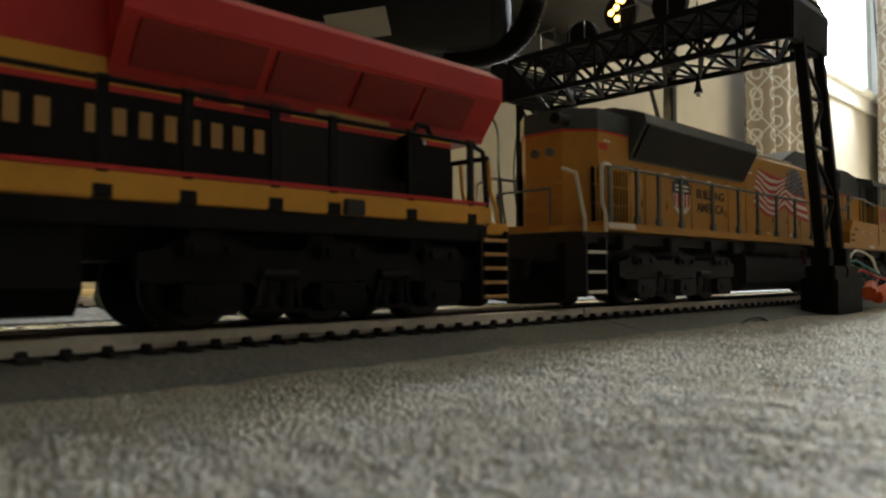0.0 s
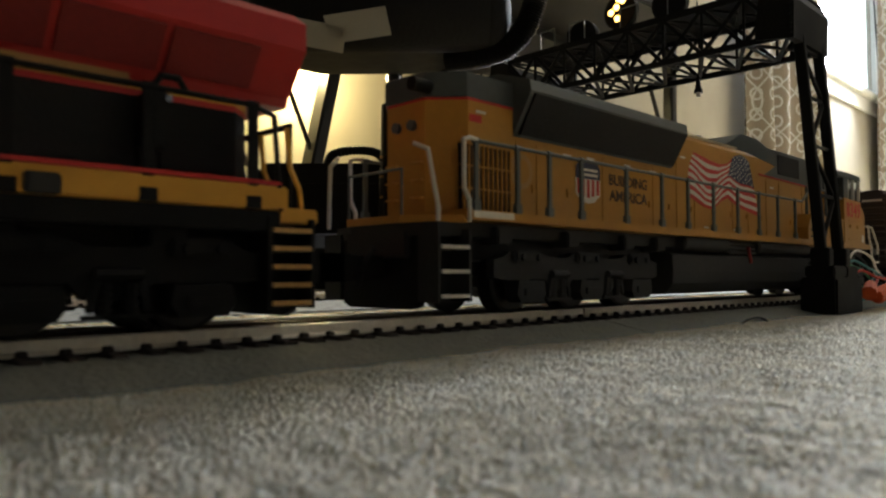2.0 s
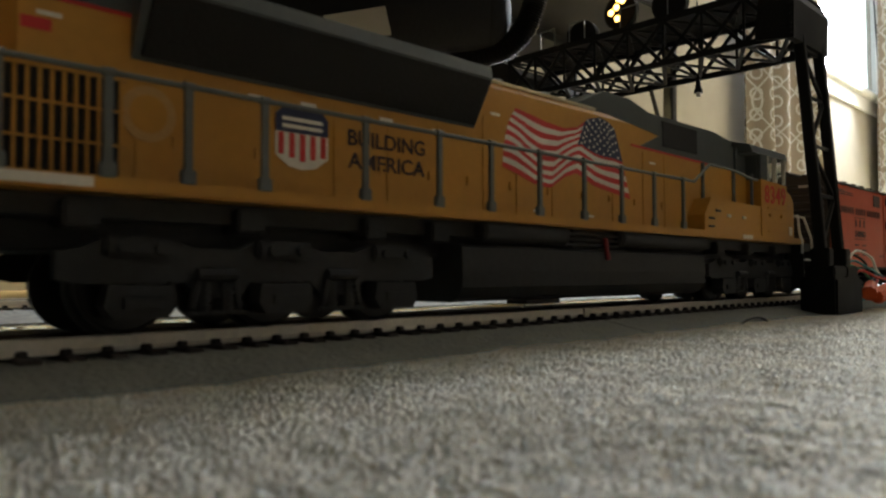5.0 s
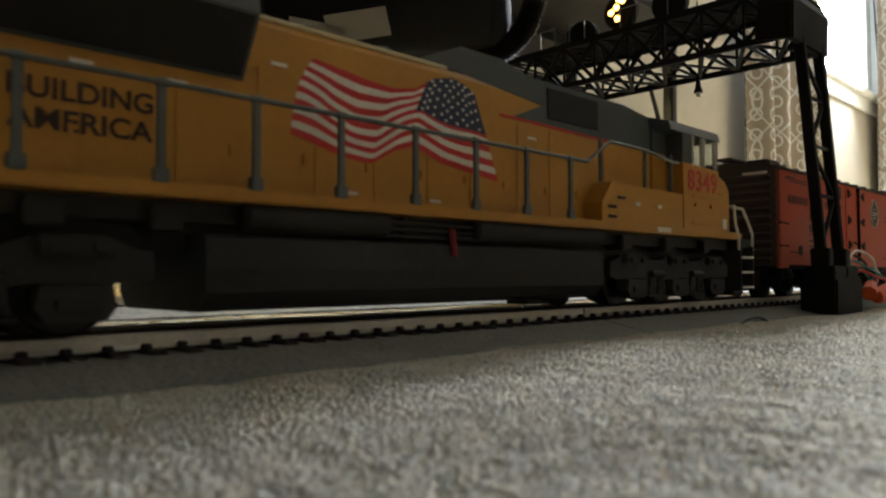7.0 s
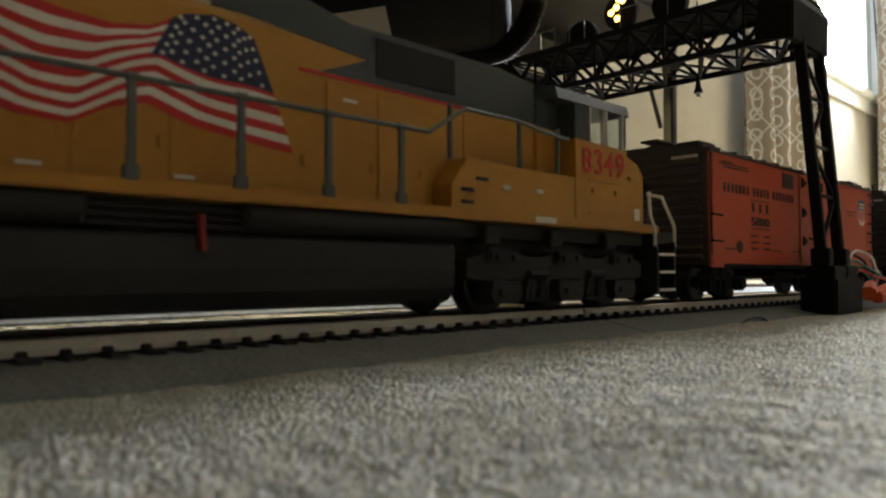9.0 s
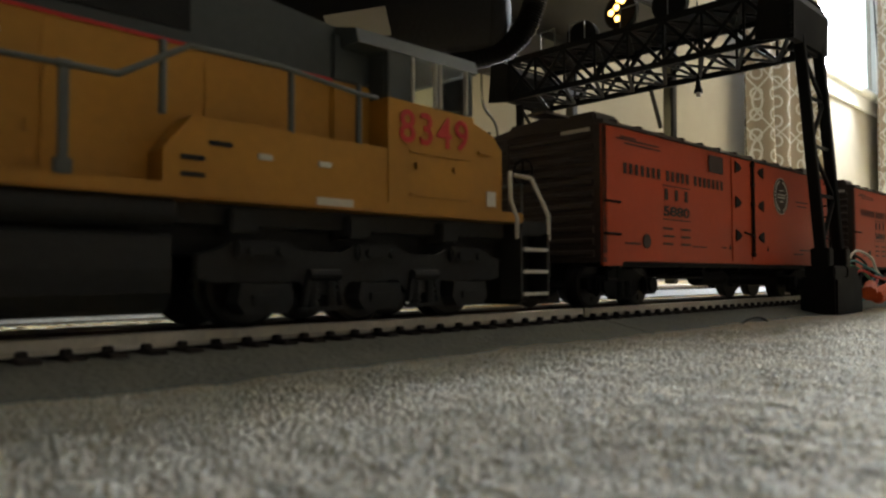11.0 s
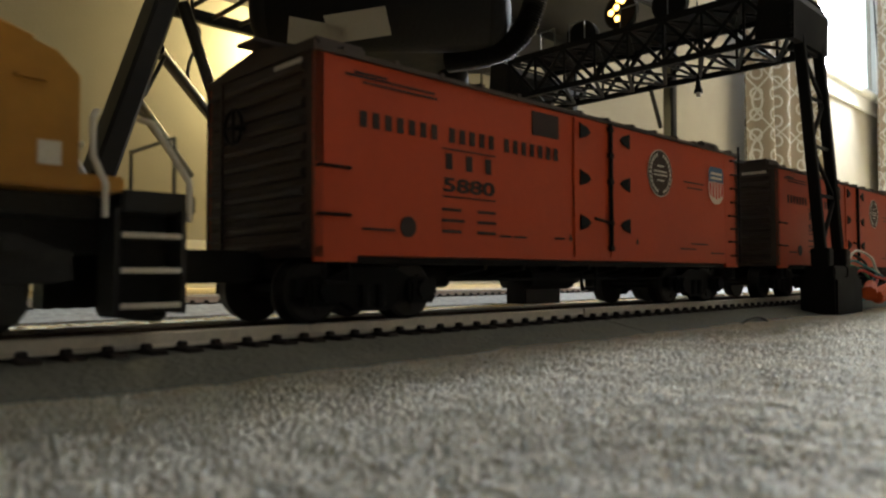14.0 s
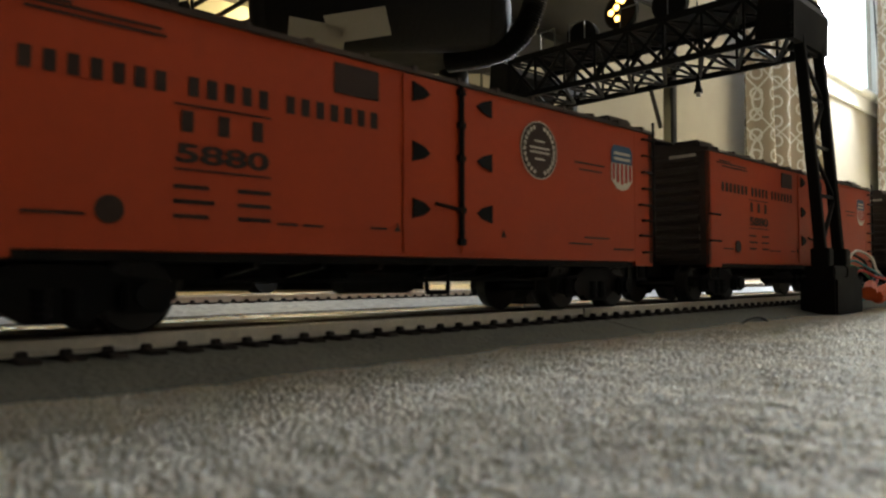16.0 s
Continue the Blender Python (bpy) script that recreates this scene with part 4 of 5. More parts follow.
def red_loco(xc):
    """Hood diesel with a long overhanging radiator wing at its rear."""
    t = thing("diesel_locomotive", "red, yellow and black model diesel locomotive with radiator wings", "model locomotive")
    CARS.append((t, xc + 0.006))

    def X(mm):
        return mm / 1000 - xc
    HW = 0.0204
    part("underframe", box(X(-268), X(180), -0.016, 0.016, 0.017, 0.0290, 0.0008), BLACK, t)
    part("walkway_sill", box(X(-270), X(182), -0.030, 0.030, 0.0300, 0.0362, 0.0005), GOLD, t)
    part("walkway_skirt", box(X(-268), X(180), -0.0295, 0.0295, 0.0245, 0.0299, 0.0005), BLACK, t)
    part("sill_line", box(X(-268), X(180), -0.0300, 0.0300, 0.0363, 0.0374, 0.0002), DECAL_RED, t)
    c = 0.006

    def band(name, z0, z1, m, grow=0.0):
        h = HW + grow
        pts = [(X(-200), -h), (X(178 + grow * 1000) - c, -h), (X(178 + grow * 1000), -h + c), (X(178 + grow * 1000), h - c), (X(178 + grow * 1000) - c, h), (X(-200), h)]
        return part(name, prism(pts, "z", z0, z1, 0.0003), m, t)
    band("hood_black_band", 0.0374, 0.0555, BLACK)
    band("hood_red_line", 0.0555, 0.0570, DECAL_RED)
    band("hood_yellow_band", 0.0570, 0.0632, GOLD)
    band("hood_red_top", 0.0632, 0.0815, RED)
    # wing
    bm = prism([(-HW, 0.0590), (-HW - 0.001, 0.0610), (-0.0300, 0.0725), (-0.0300, 0.0795), (-0.024, 0.0835), (0.024, 0.0835), (0.0300, 0.0795), (0.0300, 0.0725), (HW + 0.001, 0.0610), (HW, 0.0590)], "x", X(62), X(187), 0.0008)
    wing = part("radiator_wing", bm, RED, t)
    for side in (-1, 1):
        for a, b in ((66, 98), (101, 126), (128, 150), (152, 174)):
            bm = prism([(side * (HW + 0.0022), 0.0622), (side * 0.0292, 0.0712), (side * 0.0298, 0.0706), (side * (HW + 0.0028), 0.0614)], "x", X(a), X(b))
            part("wing_screen", bm, DARKRED, wing, "dark red radiator screen")
    part("roof_hatch", box(X(70), X(176), -0.016, 0.016, 0.0835, 0.0870, 0.001), RED, wing)
    for side in (-1, 1):
        for a, b, z0, z1, m in ((84, 92, 0.0570, 0.0650, DARKRED), (96, 110, 0.0560, 0.0640, DARKRED), (118, 145, 0.0572, 0.0625, GOLDPRINT), (60, 76, 0.0390, 0.0545, BLACK), (20, 50, 0.0390, 0.0545, BLACK), (152, 170, 0.0390, 0.0545, BLACK)):
            part("hood_door", box(X(a), X(b), min(side * HW, side * (HW + 0.0007)), max(side * HW, side * (HW + 0.0007)), z0, z1, 0.0003), m, t)
        part("louvre_panel", box(X(106), X(146), min(side * HW, side * (HW + 0.0012)), max(side * HW, side * (HW + 0.0012)), 0.0385, 0.0550, 0.0004), GRILLE, t)
    part("silver_plate", print_bar(None, X(62), X(65), -HW - 0.0002, 0.0640, 0.0650), DECAL_WHITE, t)
    letter_bars("name_print", [6, 4, 8], X(-12), -HW - 0.0009, 0.0455, 0.1150, 0.0062, GOLDPRINT, t, "faded gold lettering along the hood", 0.50)
    railing(t, [X(v) for v in (-240, -200, -160, -120, -80, -40, 0, 29, 58, 77, 100, 118, 146, 172)], 0.0300, 0.0560, BLACK, 0.0013)
    bent_rail(t, [(X(172), 0.0292, 0.0560), (X(178), 0.0292, 0.0540), (X(180), 0.0292, 0.0300)], BLACK)
    for y in (-0.0270, -0.0140):
        part("end_rail", tube([(X(188), y, 0.028), (X(187), y, 0.036), (X(184), y, 0.042), (X(183), y, 0.052)], 0.0007), GOLD, t, "yellow end grab rail")
    part("end_rail", tube([(X(186), -0.024, 0.0535), (X(186), 0.024, 0.0535)], 0.0009), BLACK, t)
    for y in (-0.0235, 0.0235, -0.006, 0.006):
        part("end_stanchion", rod((X(186), y, 0.030), (X(186), y, 0.0535), 0.0009), BLACK, t)
    part("rear_platform", box(X(180), X(192), -0.0285, 0.0285, 0.0270, 0.0310, 0.0005), GOLD, t)
    bm = box(X(146), X(151), -0.0300, -0.0215, 0.0420, 0.0560, 0.001)
    tube([(X(147), -0.029, 0.0560), (X(149), -0.029, 0.059), (X(153), -0.029, 0.059), (X(155), -0.029, 0.0560)], 0.0008, bm)
    part("hand_brake", bm, BLACK, t)
    part("brake_knob", rod((X(150), -0.0300, 0.0535), (X(150), -0.0312, 0.0535), 0.0009), CHROME, t, "shiny knob")
    part("sill_box", box(X(121), X(128), -0.0312, -0.0295, 0.0300, 0.0345, 0.0005), DARKGREY, t)
    steps(t, X(176), X(190), 0.0282, 0.0050, 5, BLACK, GOLDPRINT)
    part("pilot", prism([(-0.0195, 0.004), (-0.016, 0.0025), (0.016, 0.0025), (0.0195, 0.004), (0.0195, 0.0262), (-0.0195, 0.0262)], "x", X(189), X(191)), BLACK, t)
    # cab and nose at the leading end
    part("cab", prism([(X(-238), 0.0362), (X(-238), 0.0830), (X(-228), 0.0865), (X(-205), 0.0865), (X(-200), 0.0830), (X(-200), 0.0362)], "y", -0.0292, 0.0292, 0.001), RED, t)
    for side in (-1, 1):
        part("cab_window", box(X(-230), X(-208), min(side * 0.0292, side * 0.0296), max(side * 0.0292, side * 0.0296), 0.066, 0.079, 0.0003), GRILLE, t)
    part("nose", prism([(X(-268), 0.0362), (X(-268), 0.058), (X(-262), 0.063), (X(-238), 0.066), (X(-238), 0.0362)], "y", -0.027, 0.027, 0.0015), RED, t)
    # tank, trucks
    part("fuel_tank", prism([(-0.0265, 0.0245), (-0.0275, 0.0110), (-0.0225, 0.0048), (0.0225, 0.0048), (0.0275, 0.0110), (0.0265, 0.0245)], "x", X(-120), X(55), 0.0012), BLACK, t)
    truck(t, X(122), [X(84), X(122), X(160)], 0.0110, 0.0225, "loco", BLACK)
    truck(t, X(-190), [X(-228), X(-190), X(-152)], 0.0110, 0.0225, "loco", BLACK)
    coupler(t, X(190), 1)
    part("air_line", tube(smooth_path([(X(192), -0.010, 0.0275), (X(197), -0.011, 0.030), (X(201), -0.010, 0.0265)], 4), 0.0008), WHITE, t)
    for a in (78, 112, 148):
        part("bracket", box(X(a), X(a + 9), -0.0265, -0.018, 0.0205, 0.0250, 0.0006), BLACK, t)
    return t


def reefer(xc, x0=0.732, x1=0.991):
    """Forty-foot wood-sided ice reefer."""
    t = thing("refrigerator_car", "orange model refrigerator car with black door fittings and brown ribbed ends", "model freight car", group="orange refrigerator cars")
    CARS.append((t, xc))

    def X(mm):
        return mm / 1000 - xc
    A, B, W = X(732), X(991), 0.0297
    part("body", box(A + 0.002, B - 0.002, -W + 0.0001, W - 0.0001, 0.0190, 0.0742, 0.0003), ORANGE, t)
    for xa in (A, B - 0.0145):
        for side in (-1, 1):
            part("corner_sill", box(xa, xa + 0.0145, min(side * (W - 0.0012), side * W), max(side * (W - 0.0012), side * W), 0.0172, 0.0738, 0.0002), ORANGE, t)
    roof = part("roof", prism([(-W - 0.0012, 0.0738), (-W - 0.0012, 0.0752), (0, 0.0800), (W + 0.0012, 0.0752), (W + 0.0012, 0.0738)], "x", A - 0.0010, B + 0.0010, 0.0003), BROWN, t, "dark brown peaked roof")
    for k in range(14):
        xa = A + (B - A) * (k + 0.5) / 14
        part("roof_rib", prism([(-W - 0.0015, 0.0738), (-W - 0.0015, 0.0760), (0, 0.0808), (W + 0.0015, 0.0760), (W + 0.0015, 0.0738)], "x", xa - 0.0008, xa + 0.0008), BROWN, roof)
    part("running_board", box(A - 0.004, B + 0.004, -0.005, 0.005, 0.0812, 0.0824, 0.0002), BROWN, roof)
    for xx in (A + 0.014, B - 0.014):
        for y in (-0.016, 0.016):
            bm = box(xx - 0.009, xx + 0.009, y - 0.007, y + 0.007, 0.0760, 0.0808, 0.0010)
            part("ice_hatch", bm, BROWN, roof)
    for e, xx in ((-1, A), (1, B)):
        a, b = sorted((xx, xx - e * 0.003))
        bm = prism([(-W, 0.0185), (-W, 0.0742), (0, 0.0785), (W, 0.0742), (W, 0.0185)], "x", a, b, 0.0004)
        end = part("car_end", bm, BROWN, t, "brown ribbed steel end")
        for k in range(11):
            z = 0.0220 + k * 0.0048
            bm = rod((xx + e * 0.0002, -W + 0.004, z), (xx + e * 0.0002, W - 0.004, z), 0.0015, sides=8)
            part("end_rib", bm, BROWN, end)
        for k in range(7):
            z = 0.024 + k * 0.0075
            part("ladder_rung", rod((xx + e * 0.0020, W - 0.012, z), (xx + e * 0.0020, W - 0.003, z), 0.0005, sides=6), BROWN, end)
        for yy in (W - 0.012, W - 0.003):
            part("ladder_stile", box(xx + e * 0.0020 - 0.0004, xx + e * 0.0020 + 0.0004, yy - 0.0004, yy + 0.0004, 0.021, 0.073), BROWN, end)
        rim = [(xx + e * 0.0034, 0.008 + 0.0052 * math.cos(k_ * math.pi / 8), 0.058 + 0.0052 * math.sin(k_ * math.pi / 8)) for k_ in range(17)]
        bm = tube(rim, 0.0005, sides=6)
        for k_ in (0, 4, 8, 12):
            rod(rim[k_], (xx + e * 0.0034, 0.008, 0.058), 0.0004, bm, 6)
        rod((xx, 0.008, 0.058), (xx + e * 0.0038, 0.008, 0.058), 0.0008, bm, 6)
        part("brake_wheel", bm, BLACK, end)
        part("print_line", box(min(xx, xx + e * 0.0004), max(xx, xx + e * 0.0004), -0.024, -0.010, 0.0712, 0.0730), DECAL_WHITE, end)
        for side in (-1, 1):
            y = side * (W + 0.0012)
            for z in (0.0300, 0.0430):
                xa = xx - e * 0.001
                part("grab_iron", tube([(xa, side * W, z), (xa, y, z), (xa - e * 0.0100, y, z), (xa - e * 0.0100, side * W, z)], 0.0005, sides=6), BLACK, t)
            if (e > 0) == (side < 0):
                for z in (0.0230, 0.0365, 0.0500, 0.0570, 0.0640, 0.0710):
                    part("ladder_rung", tube([(xx - e * 0.001, side * W, z), (xx - e * 0.001, y, z), (xx - e * 0.0085, y, z), (xx - e * 0.0085, side * W, z)], 0.0005, sides=6), BLACK, t)
                part("ladder_stile", box(xx - e * 0.0008 - 0.0004, xx - e * 0.0008 + 0.0004, y - 0.0004, y + 0.0004, 0.0195, 0.0790), BLACK, t)
            part("sill_step", tube([(xx - e * 0.004, side * (W - 0.001), 0.018), (xx - e * 0.004, side * (W - 0.001), 0.0115), (xx - e * 0.012, side * (W - 0.001), 0.0115), (xx - e * 0.012, side * (W - 0.001), 0.018)], 0.0006, sides=6), BLACK, t)
    # door with hinges and locking bar
    for side in (-1, 1):
        ya, yb = sorted((side * W, side * (W + 0.0005)))
        for a, b in ((848, 871), (872.6, 889)):
            part("door_leaf", box(X(a), X(b), ya, yb, 0.0205, 0.0735, 0.0002), ORANGE, t)
        yh = side * (W + 0.0005)
        for z in (0.0335, 0.0505, 0.0685):
            for a, way in ((851.5, 1), (886.5, -1)):
                pts = [(X(a), z - 0.0030), (X(a + way * 4.5), z - 0.0018), (X(a + way * 7.0), z), (X(a + way * 4.5), z + 0.0018), (X(a), z + 0.0030)]
                y0, y1 = sorted((yh, yh + side * 0.0006))
                part("door_hinge", prism(pts, "y", y0, y1, 0.0002), BLACK, t)
        bm = rod((X(871.8), yh + side * 0.0008, 0.0228), (X(871.8), yh + side * 0.0008, 0.0735), 0.0009, sides=8)
        for z in (0.0240, 0.0340, 0.0505, 0.0610, 0.0715):
            box(X(870.2), X(873.4), min(yh, yh + side * 0.0015), max(yh, yh + side * 0.0015), z - 0.0010, z + 0.0010, 0.0002, bm)
        rod((X(860), yh + side * 0.0012, 0.0353), (X(871), yh + side * 0.0012, 0.0340), 0.0006, bm, 6)
        part("door_lock_rod", bm, BLACK, t)
    for side in (-1, 1):
        ya, yb = sorted((side * W, side * (W + 0.0004)))
        part("placard_board", box(X(823.3), X(839), ya, yb, 0.0632, 0.0718, 0.0002), DECAL_BLACK, t)
        part("round_plate", rod((X(765), side * W, 0.0278), (X(765), side * (W + 0.0004), 0.0278), 0.0031, sides=20), DECAL_BLACK, t)
    y = -W - 0.0001
    em = part("round_emblem", rod((X(912.5), y, 0.0580), (X(912.5), y - 0.0002, 0.0580), 0.0104, sides=36), DECAL_WHITE, t, "round black and white railway emblem")
    part("emblem_disc", rod((X(912.5), y, 0.0580), (X(912.5), y - 0.0003, 0.0580), 0.0100, sides=36), DECAL_BLACK, em)
    bm = None
    for k in range(26):
        if abs((k / 26 * 2) % 1 - 0.5) < 0.09:
            continue
        a = k / 26 * 2 * math.pi
        bm = box(X(912.5) + 0.0084 * math.cos(a) - 0.0006, X(912.5) + 0.0084 * math.cos(a) + 0.0006, y - 0.0004, y, 0.0580 + 0.0084 * math.sin(a) - 0.0007, 0.0580 + 0.0084 * math.sin(a) + 0.0007, bm=bm)
    for z, w in ((0.0612, 0.0028), (0.0588, 0.0056), (0.0572, 0.0056), (0.0548, 0.0028)):
        print_bar(bm, X(912.5) - w, X(912.5) + w, y - 0.0003, z - 0.0003, z + 0.0003)
    part("emblem_print", bm, DECAL_WHITE, em)
    shield(t, X(959), X(974.5), y, 0.0478, 0.0662, SKYBLUE)
    letter_bars("name_print", [7, 5, 7], X(746), y, 0.0552, 0.0935, 0.0046, DECAL_BLACK, t, "black lettering along the side")
    letter_bars("name_print", [1, 1, 1], X(779.5), y, 0.0467, 0.0235, 0.0050, DECAL_BLACK, t)
    lettering("car_number", "5880", X(779.5), y, 0.0395, 0.0240, 0.0046, DECAL_BLACK, t, 0.03, "black printed car number")
    bm = None
    for z in (0.0528, 0.0378):
        bm = print_bar(bm, X(779), X(804), y, z, z + 0.0005)
    for k in range(3):
        z = 0.0335 - k * 0.0034
        bm = print_bar(bm, X(779), X(787.5 + (k % 2) * 1.5), y, z, z + 0.0010)
        bm = print_bar(bm, X(795), X(804), y, z, z + 0.0010)
    for a, b, z in ((745, 757, 0.0700), (748, 777, 0.0675), (742, 776, 0.0690), (806, 812, 0.0262), (813.5, 820, 0.0262), (934, 954, 0.0560), (937, 952, 0.0535), (940, 957, 0.0275), (930, 945, 0.0250), (960, 975, 0.0235), (748, 760, 0.0262), (836, 842, 0.0265)):
        bm = print_bar(bm, X(a), X(b), y, z, z + 0.0007)
    tagged(part("data_print", bm, DECAL_BLACK, t), kind="stuff")
    for a in (846, 893):
        part("small_tag", prism([(X(a - 1.2), 0.0262), (X(a + 1.2), 0.0262), (X(a), 0.0288)], "y", y - 0.0002, y), DECAL_BLACK, t)
    # underframe
    part("centre_sill", box(A + 0.006, B - 0.006, -0.0085, 0.0085, 0.0125, 0.0168, 0.0006), BLACK, t)
    for k in range(7):
        xx = A + 0.07 + k * 0.02
        part("cross_bearer", prism([(-0.027, 0.0155), (-0.009, 0.0130), (-0.009, 0.0168), (-0.027, 0.0168)], "x", xx - 0.0009, xx + 0.0009), BLACK, t)
    part("underframe", box(A + 0.004, B - 0.004, -0.0285, 0.0285, 0.0168, 0.0189, 0.0004), BLACK, t)
    part("air_tank", rod((X(835), -0.016, 0.0125), (X(862), -0.016, 0.0125), 0.0045, sides=16), BLACK, t)
    part("brake_cylinder", rod((X(800), 0.014, 0.0128), (X(822), 0.014, 0.0128), 0.0040, sides=16), BLACK, t)
    part("brake_rod", rod((X(790), -0.020, 0.0120), (X(935), -0.020, 0.0120), 0.0006, sides=6), BLACK, t)
    part("brake_hanger", tube([(X(866), -0.020, 0.0165), (X(867), -0.020, 0.0080), (X(876), -0.020, 0.0080), (X(877), -0.020, 0.0165)], 0.0008), BLACK, t)
    for c_ in (757, 958):
        truck(t, X(c_), [X(c_ - 18), X(c_ + 18)], 0.0092, 0.0195, "freight")
    coupler(t, A, -1)
    coupler(t, B, 1)
    return t


red_loco(-0.040)
yellow_loco(0.4645)
_r = reefer(0.8615)
PITCH_CARS = 0.311
for i in (1, 2):
    base = len(SPIN)
    r2 = copy_thing(_r, pose(0, 0, 0))
    CARS.append((r2, 0.8615 + PITCH_CARS * i))
    for o in r2.children_recursive:
        if o.name.split(".")[0] == "wheel":
            SPIN.append((o, o.location.x, o.location.y, o.location.z))


# ---- signal bridge over the near track ----
def signal_bridge():
    g = thing("signal_bridge", "black lattice signal bridge with lamp heads spanning the model track", "model signal bridge")
    xa, xf, xb, yn, yf = 0.437, 0.466, 0.468, 0.143, 0.362
    zb, zt = 0.160, 0.188
    tf, tb = 0.424, 0.474
    for y, s in ((yn, 1), (yf, 1)):
        yt = y + (0.010 if y == yn else 0.0)
        leg = part("leg", bar((xa, y, 0.030), (xa, yt, zb + 0.004), 0.004, 0.006), BLACK, g)
        part("column", bar((xf, y, 0.030), (xb, yt, zb + 0.004), 0.004, 0.006), BLACK, leg)
        for xx in (xa, xf):
            part("column_foot", box(xx - 0.004, xx + 0.0035, y - 0.005, y + 0.005, 0.0285, 0.0385, 0.0006), BLACK, leg)
        n = 4
        for k in range(n):
            z0, z1 = 0.040 + k * 0.0290, 0.040 + (k + 1) * 0.0290
            r0, r1 = xf + (xb - xf) * k / n, xf + (xb - xf) * (k + 1) / n
            p, q = (xa, r1) if k % 2 == 0 else (r0, xa)
            part("lattice_bar", bar((p, y + (yt - y) * k / n, z0), (q, y + (yt - y) * (k + 1) / n, z1), 0.0020, 0.0024), BLACK, leg)
            part("lattice_bar", bar((xa, y + (yt - y) * (k + 1) / n, z1), (r1, y + (yt - y) * (k + 1) / n, z1), 0.0016, 0.0020), BLACK, leg)
        bm = box(0.430, 0.475, y - 0.0095, y + 0.0100, -0.002, 0.0220, 0.0012)
        part("base_block", bm, BLACK, g)
        for x0_, x1_ in ((0.4325, 0.4525), (0.4545, 0.4735)):
            part("base_step", box(x0_, x1_, y - 0.0078, y + 0.0080, 0.0220, 0.0285, 0.0008), BLACK, g)
        plate = [(yt - 0.003, zb - 0.003), (yt - 0.0035, zt - 0.008), (yt - 0.001, zt - 0.002), (yt + 0.004, zt + 0.001), (yt + 0.016, zt + 0.001), (yt + 0.019, zb)]
        bm = prism(plate, "x", tf - 0.003, tf, 0.0006)
        prism(plate, "x", tb, tb + 0.003, 0.0006, bm)
        prism([(yt - 0.003, zb - 0.003), (yt - 0.0035, zt - 0.008), (yt - 0.001, zt - 0.002), (yt + 0.002, zt - 0.002), (yt + 0.001, zb - 0.003)], "x", tf - 0.001, tb + 0.001, 0.0003, bm)
        part("corner_gusset", bm, BLACK, g)
        for k in range(9):
            part("rivet", rod((tf - 0.003, yt - 0.0015, zb + k * 0.0028), (tf - 0.0042, yt - 0.0015, zb + k * 0.0028), 0.0007, sides=6), BLACK, g)
    yn = yn + 0.010
    for x in (tf, tb):
        tr = part("truss", box(x - 0.0015, x + 0.0015, yn, yf, zb - 0.0018, zb + 0.0018, 0.0003), BLACK, g)
        part("chord", box(x - 0.0015, x + 0.0015, yn, yf, zt - 0.0016, zt + 0.0016, 0.0003), BLACK, tr)
        n = 8
        for k in range(n):
            y0, y1 = yn + (yf - yn) * k / n, yn + (yf - yn) * (k + 1) / n
            part("web_bar", bar((x, y0, zb), (x, y1, zt), 0.0022, 0.0024), BLACK, tr)
            part("web_bar", bar((x, y1, zb), (x, y0, zt), 0.0022, 0.0024), BLACK, tr)
            part("web_bar", bar((x, y1, zb), (x, y1, zt), 0.0014, 0.0016), BLACK, tr)
    for z in (zb, zt):
        n = 8
        for k in range(n + 1):
            y0 = yn + (yf - yn) * k / n
            part("cross_bar", bar((tf, y0, z), (tb, y0, z), 0.0020, 0.0014), BLACK, g)
            if k < n:
                y1 = yn + (yf - yn) * (k + 1) / n
                part("cross_bar", bar((tf, y0, z), (tb, y1, z), 0.0026, 0.0014), BLACK, g)
                part("cross_bar", bar((tb, y0, z), (tf, y1, z), 0.0026, 0.0014), BLACK, g)
    # walkway boards with a wire rail
    deck = part("walkway", box(tf - 0.001, tb + 0.001, yn + 0.006, yf - 0.006, zt + 0.0016, zt + 0.0030, 0.0002), BLACK, g)
    for y in (0.165, 0.195, 0.215, 0.250, 0.292, 0.318):
        part("rail_hoop", tube([(tf, y, zt), (tf, y, zt + 0.016), (tf, y + 0.013, zt + 0.016), (tf, y + 0.013, zt)], 0.0005, sides=6), RAILGREY, deck)
    # lamp heads
    for y, z, lit in ((0.2735, 0.2095, True), (0.306, 0.1985, False), (0.236, 0.2055, False)):
        x = xa + 0.004
        h = part("signal_head", rod((x, y, z), (x + 0.004, y, z), 0.0125, sides=32), BLACK, g, "round black lamp target with lit amber lenses" if lit else "round black lamp target, dark")
        part("head_housing", rod((x + 0.004, y, z), (x + 0.013, y, z), 0.0100, sides=24, r2=0.007), BLACK, h)
        part("head_post", rod((x + 0.006, y, zt), (x + 0.006, y, z - 0.008), 0.0022), BLACK, h)
        ring = bmesh.new()
        for k in range(24):
            a, b = k / 24 * 2 * math.pi, (k + 1) / 24 * 2 * math.pi
            ring = rod((x - 0.0004, y + 0.0122 * math.cos(a), z + 0.0122 * math.sin(a)), (x - 0.0004, y + 0.0122 * math.cos(b), z + 0.0122 * math.sin(b)), 0.0006, ring, 6)
        part("target_rim", ring, BLACK, h)
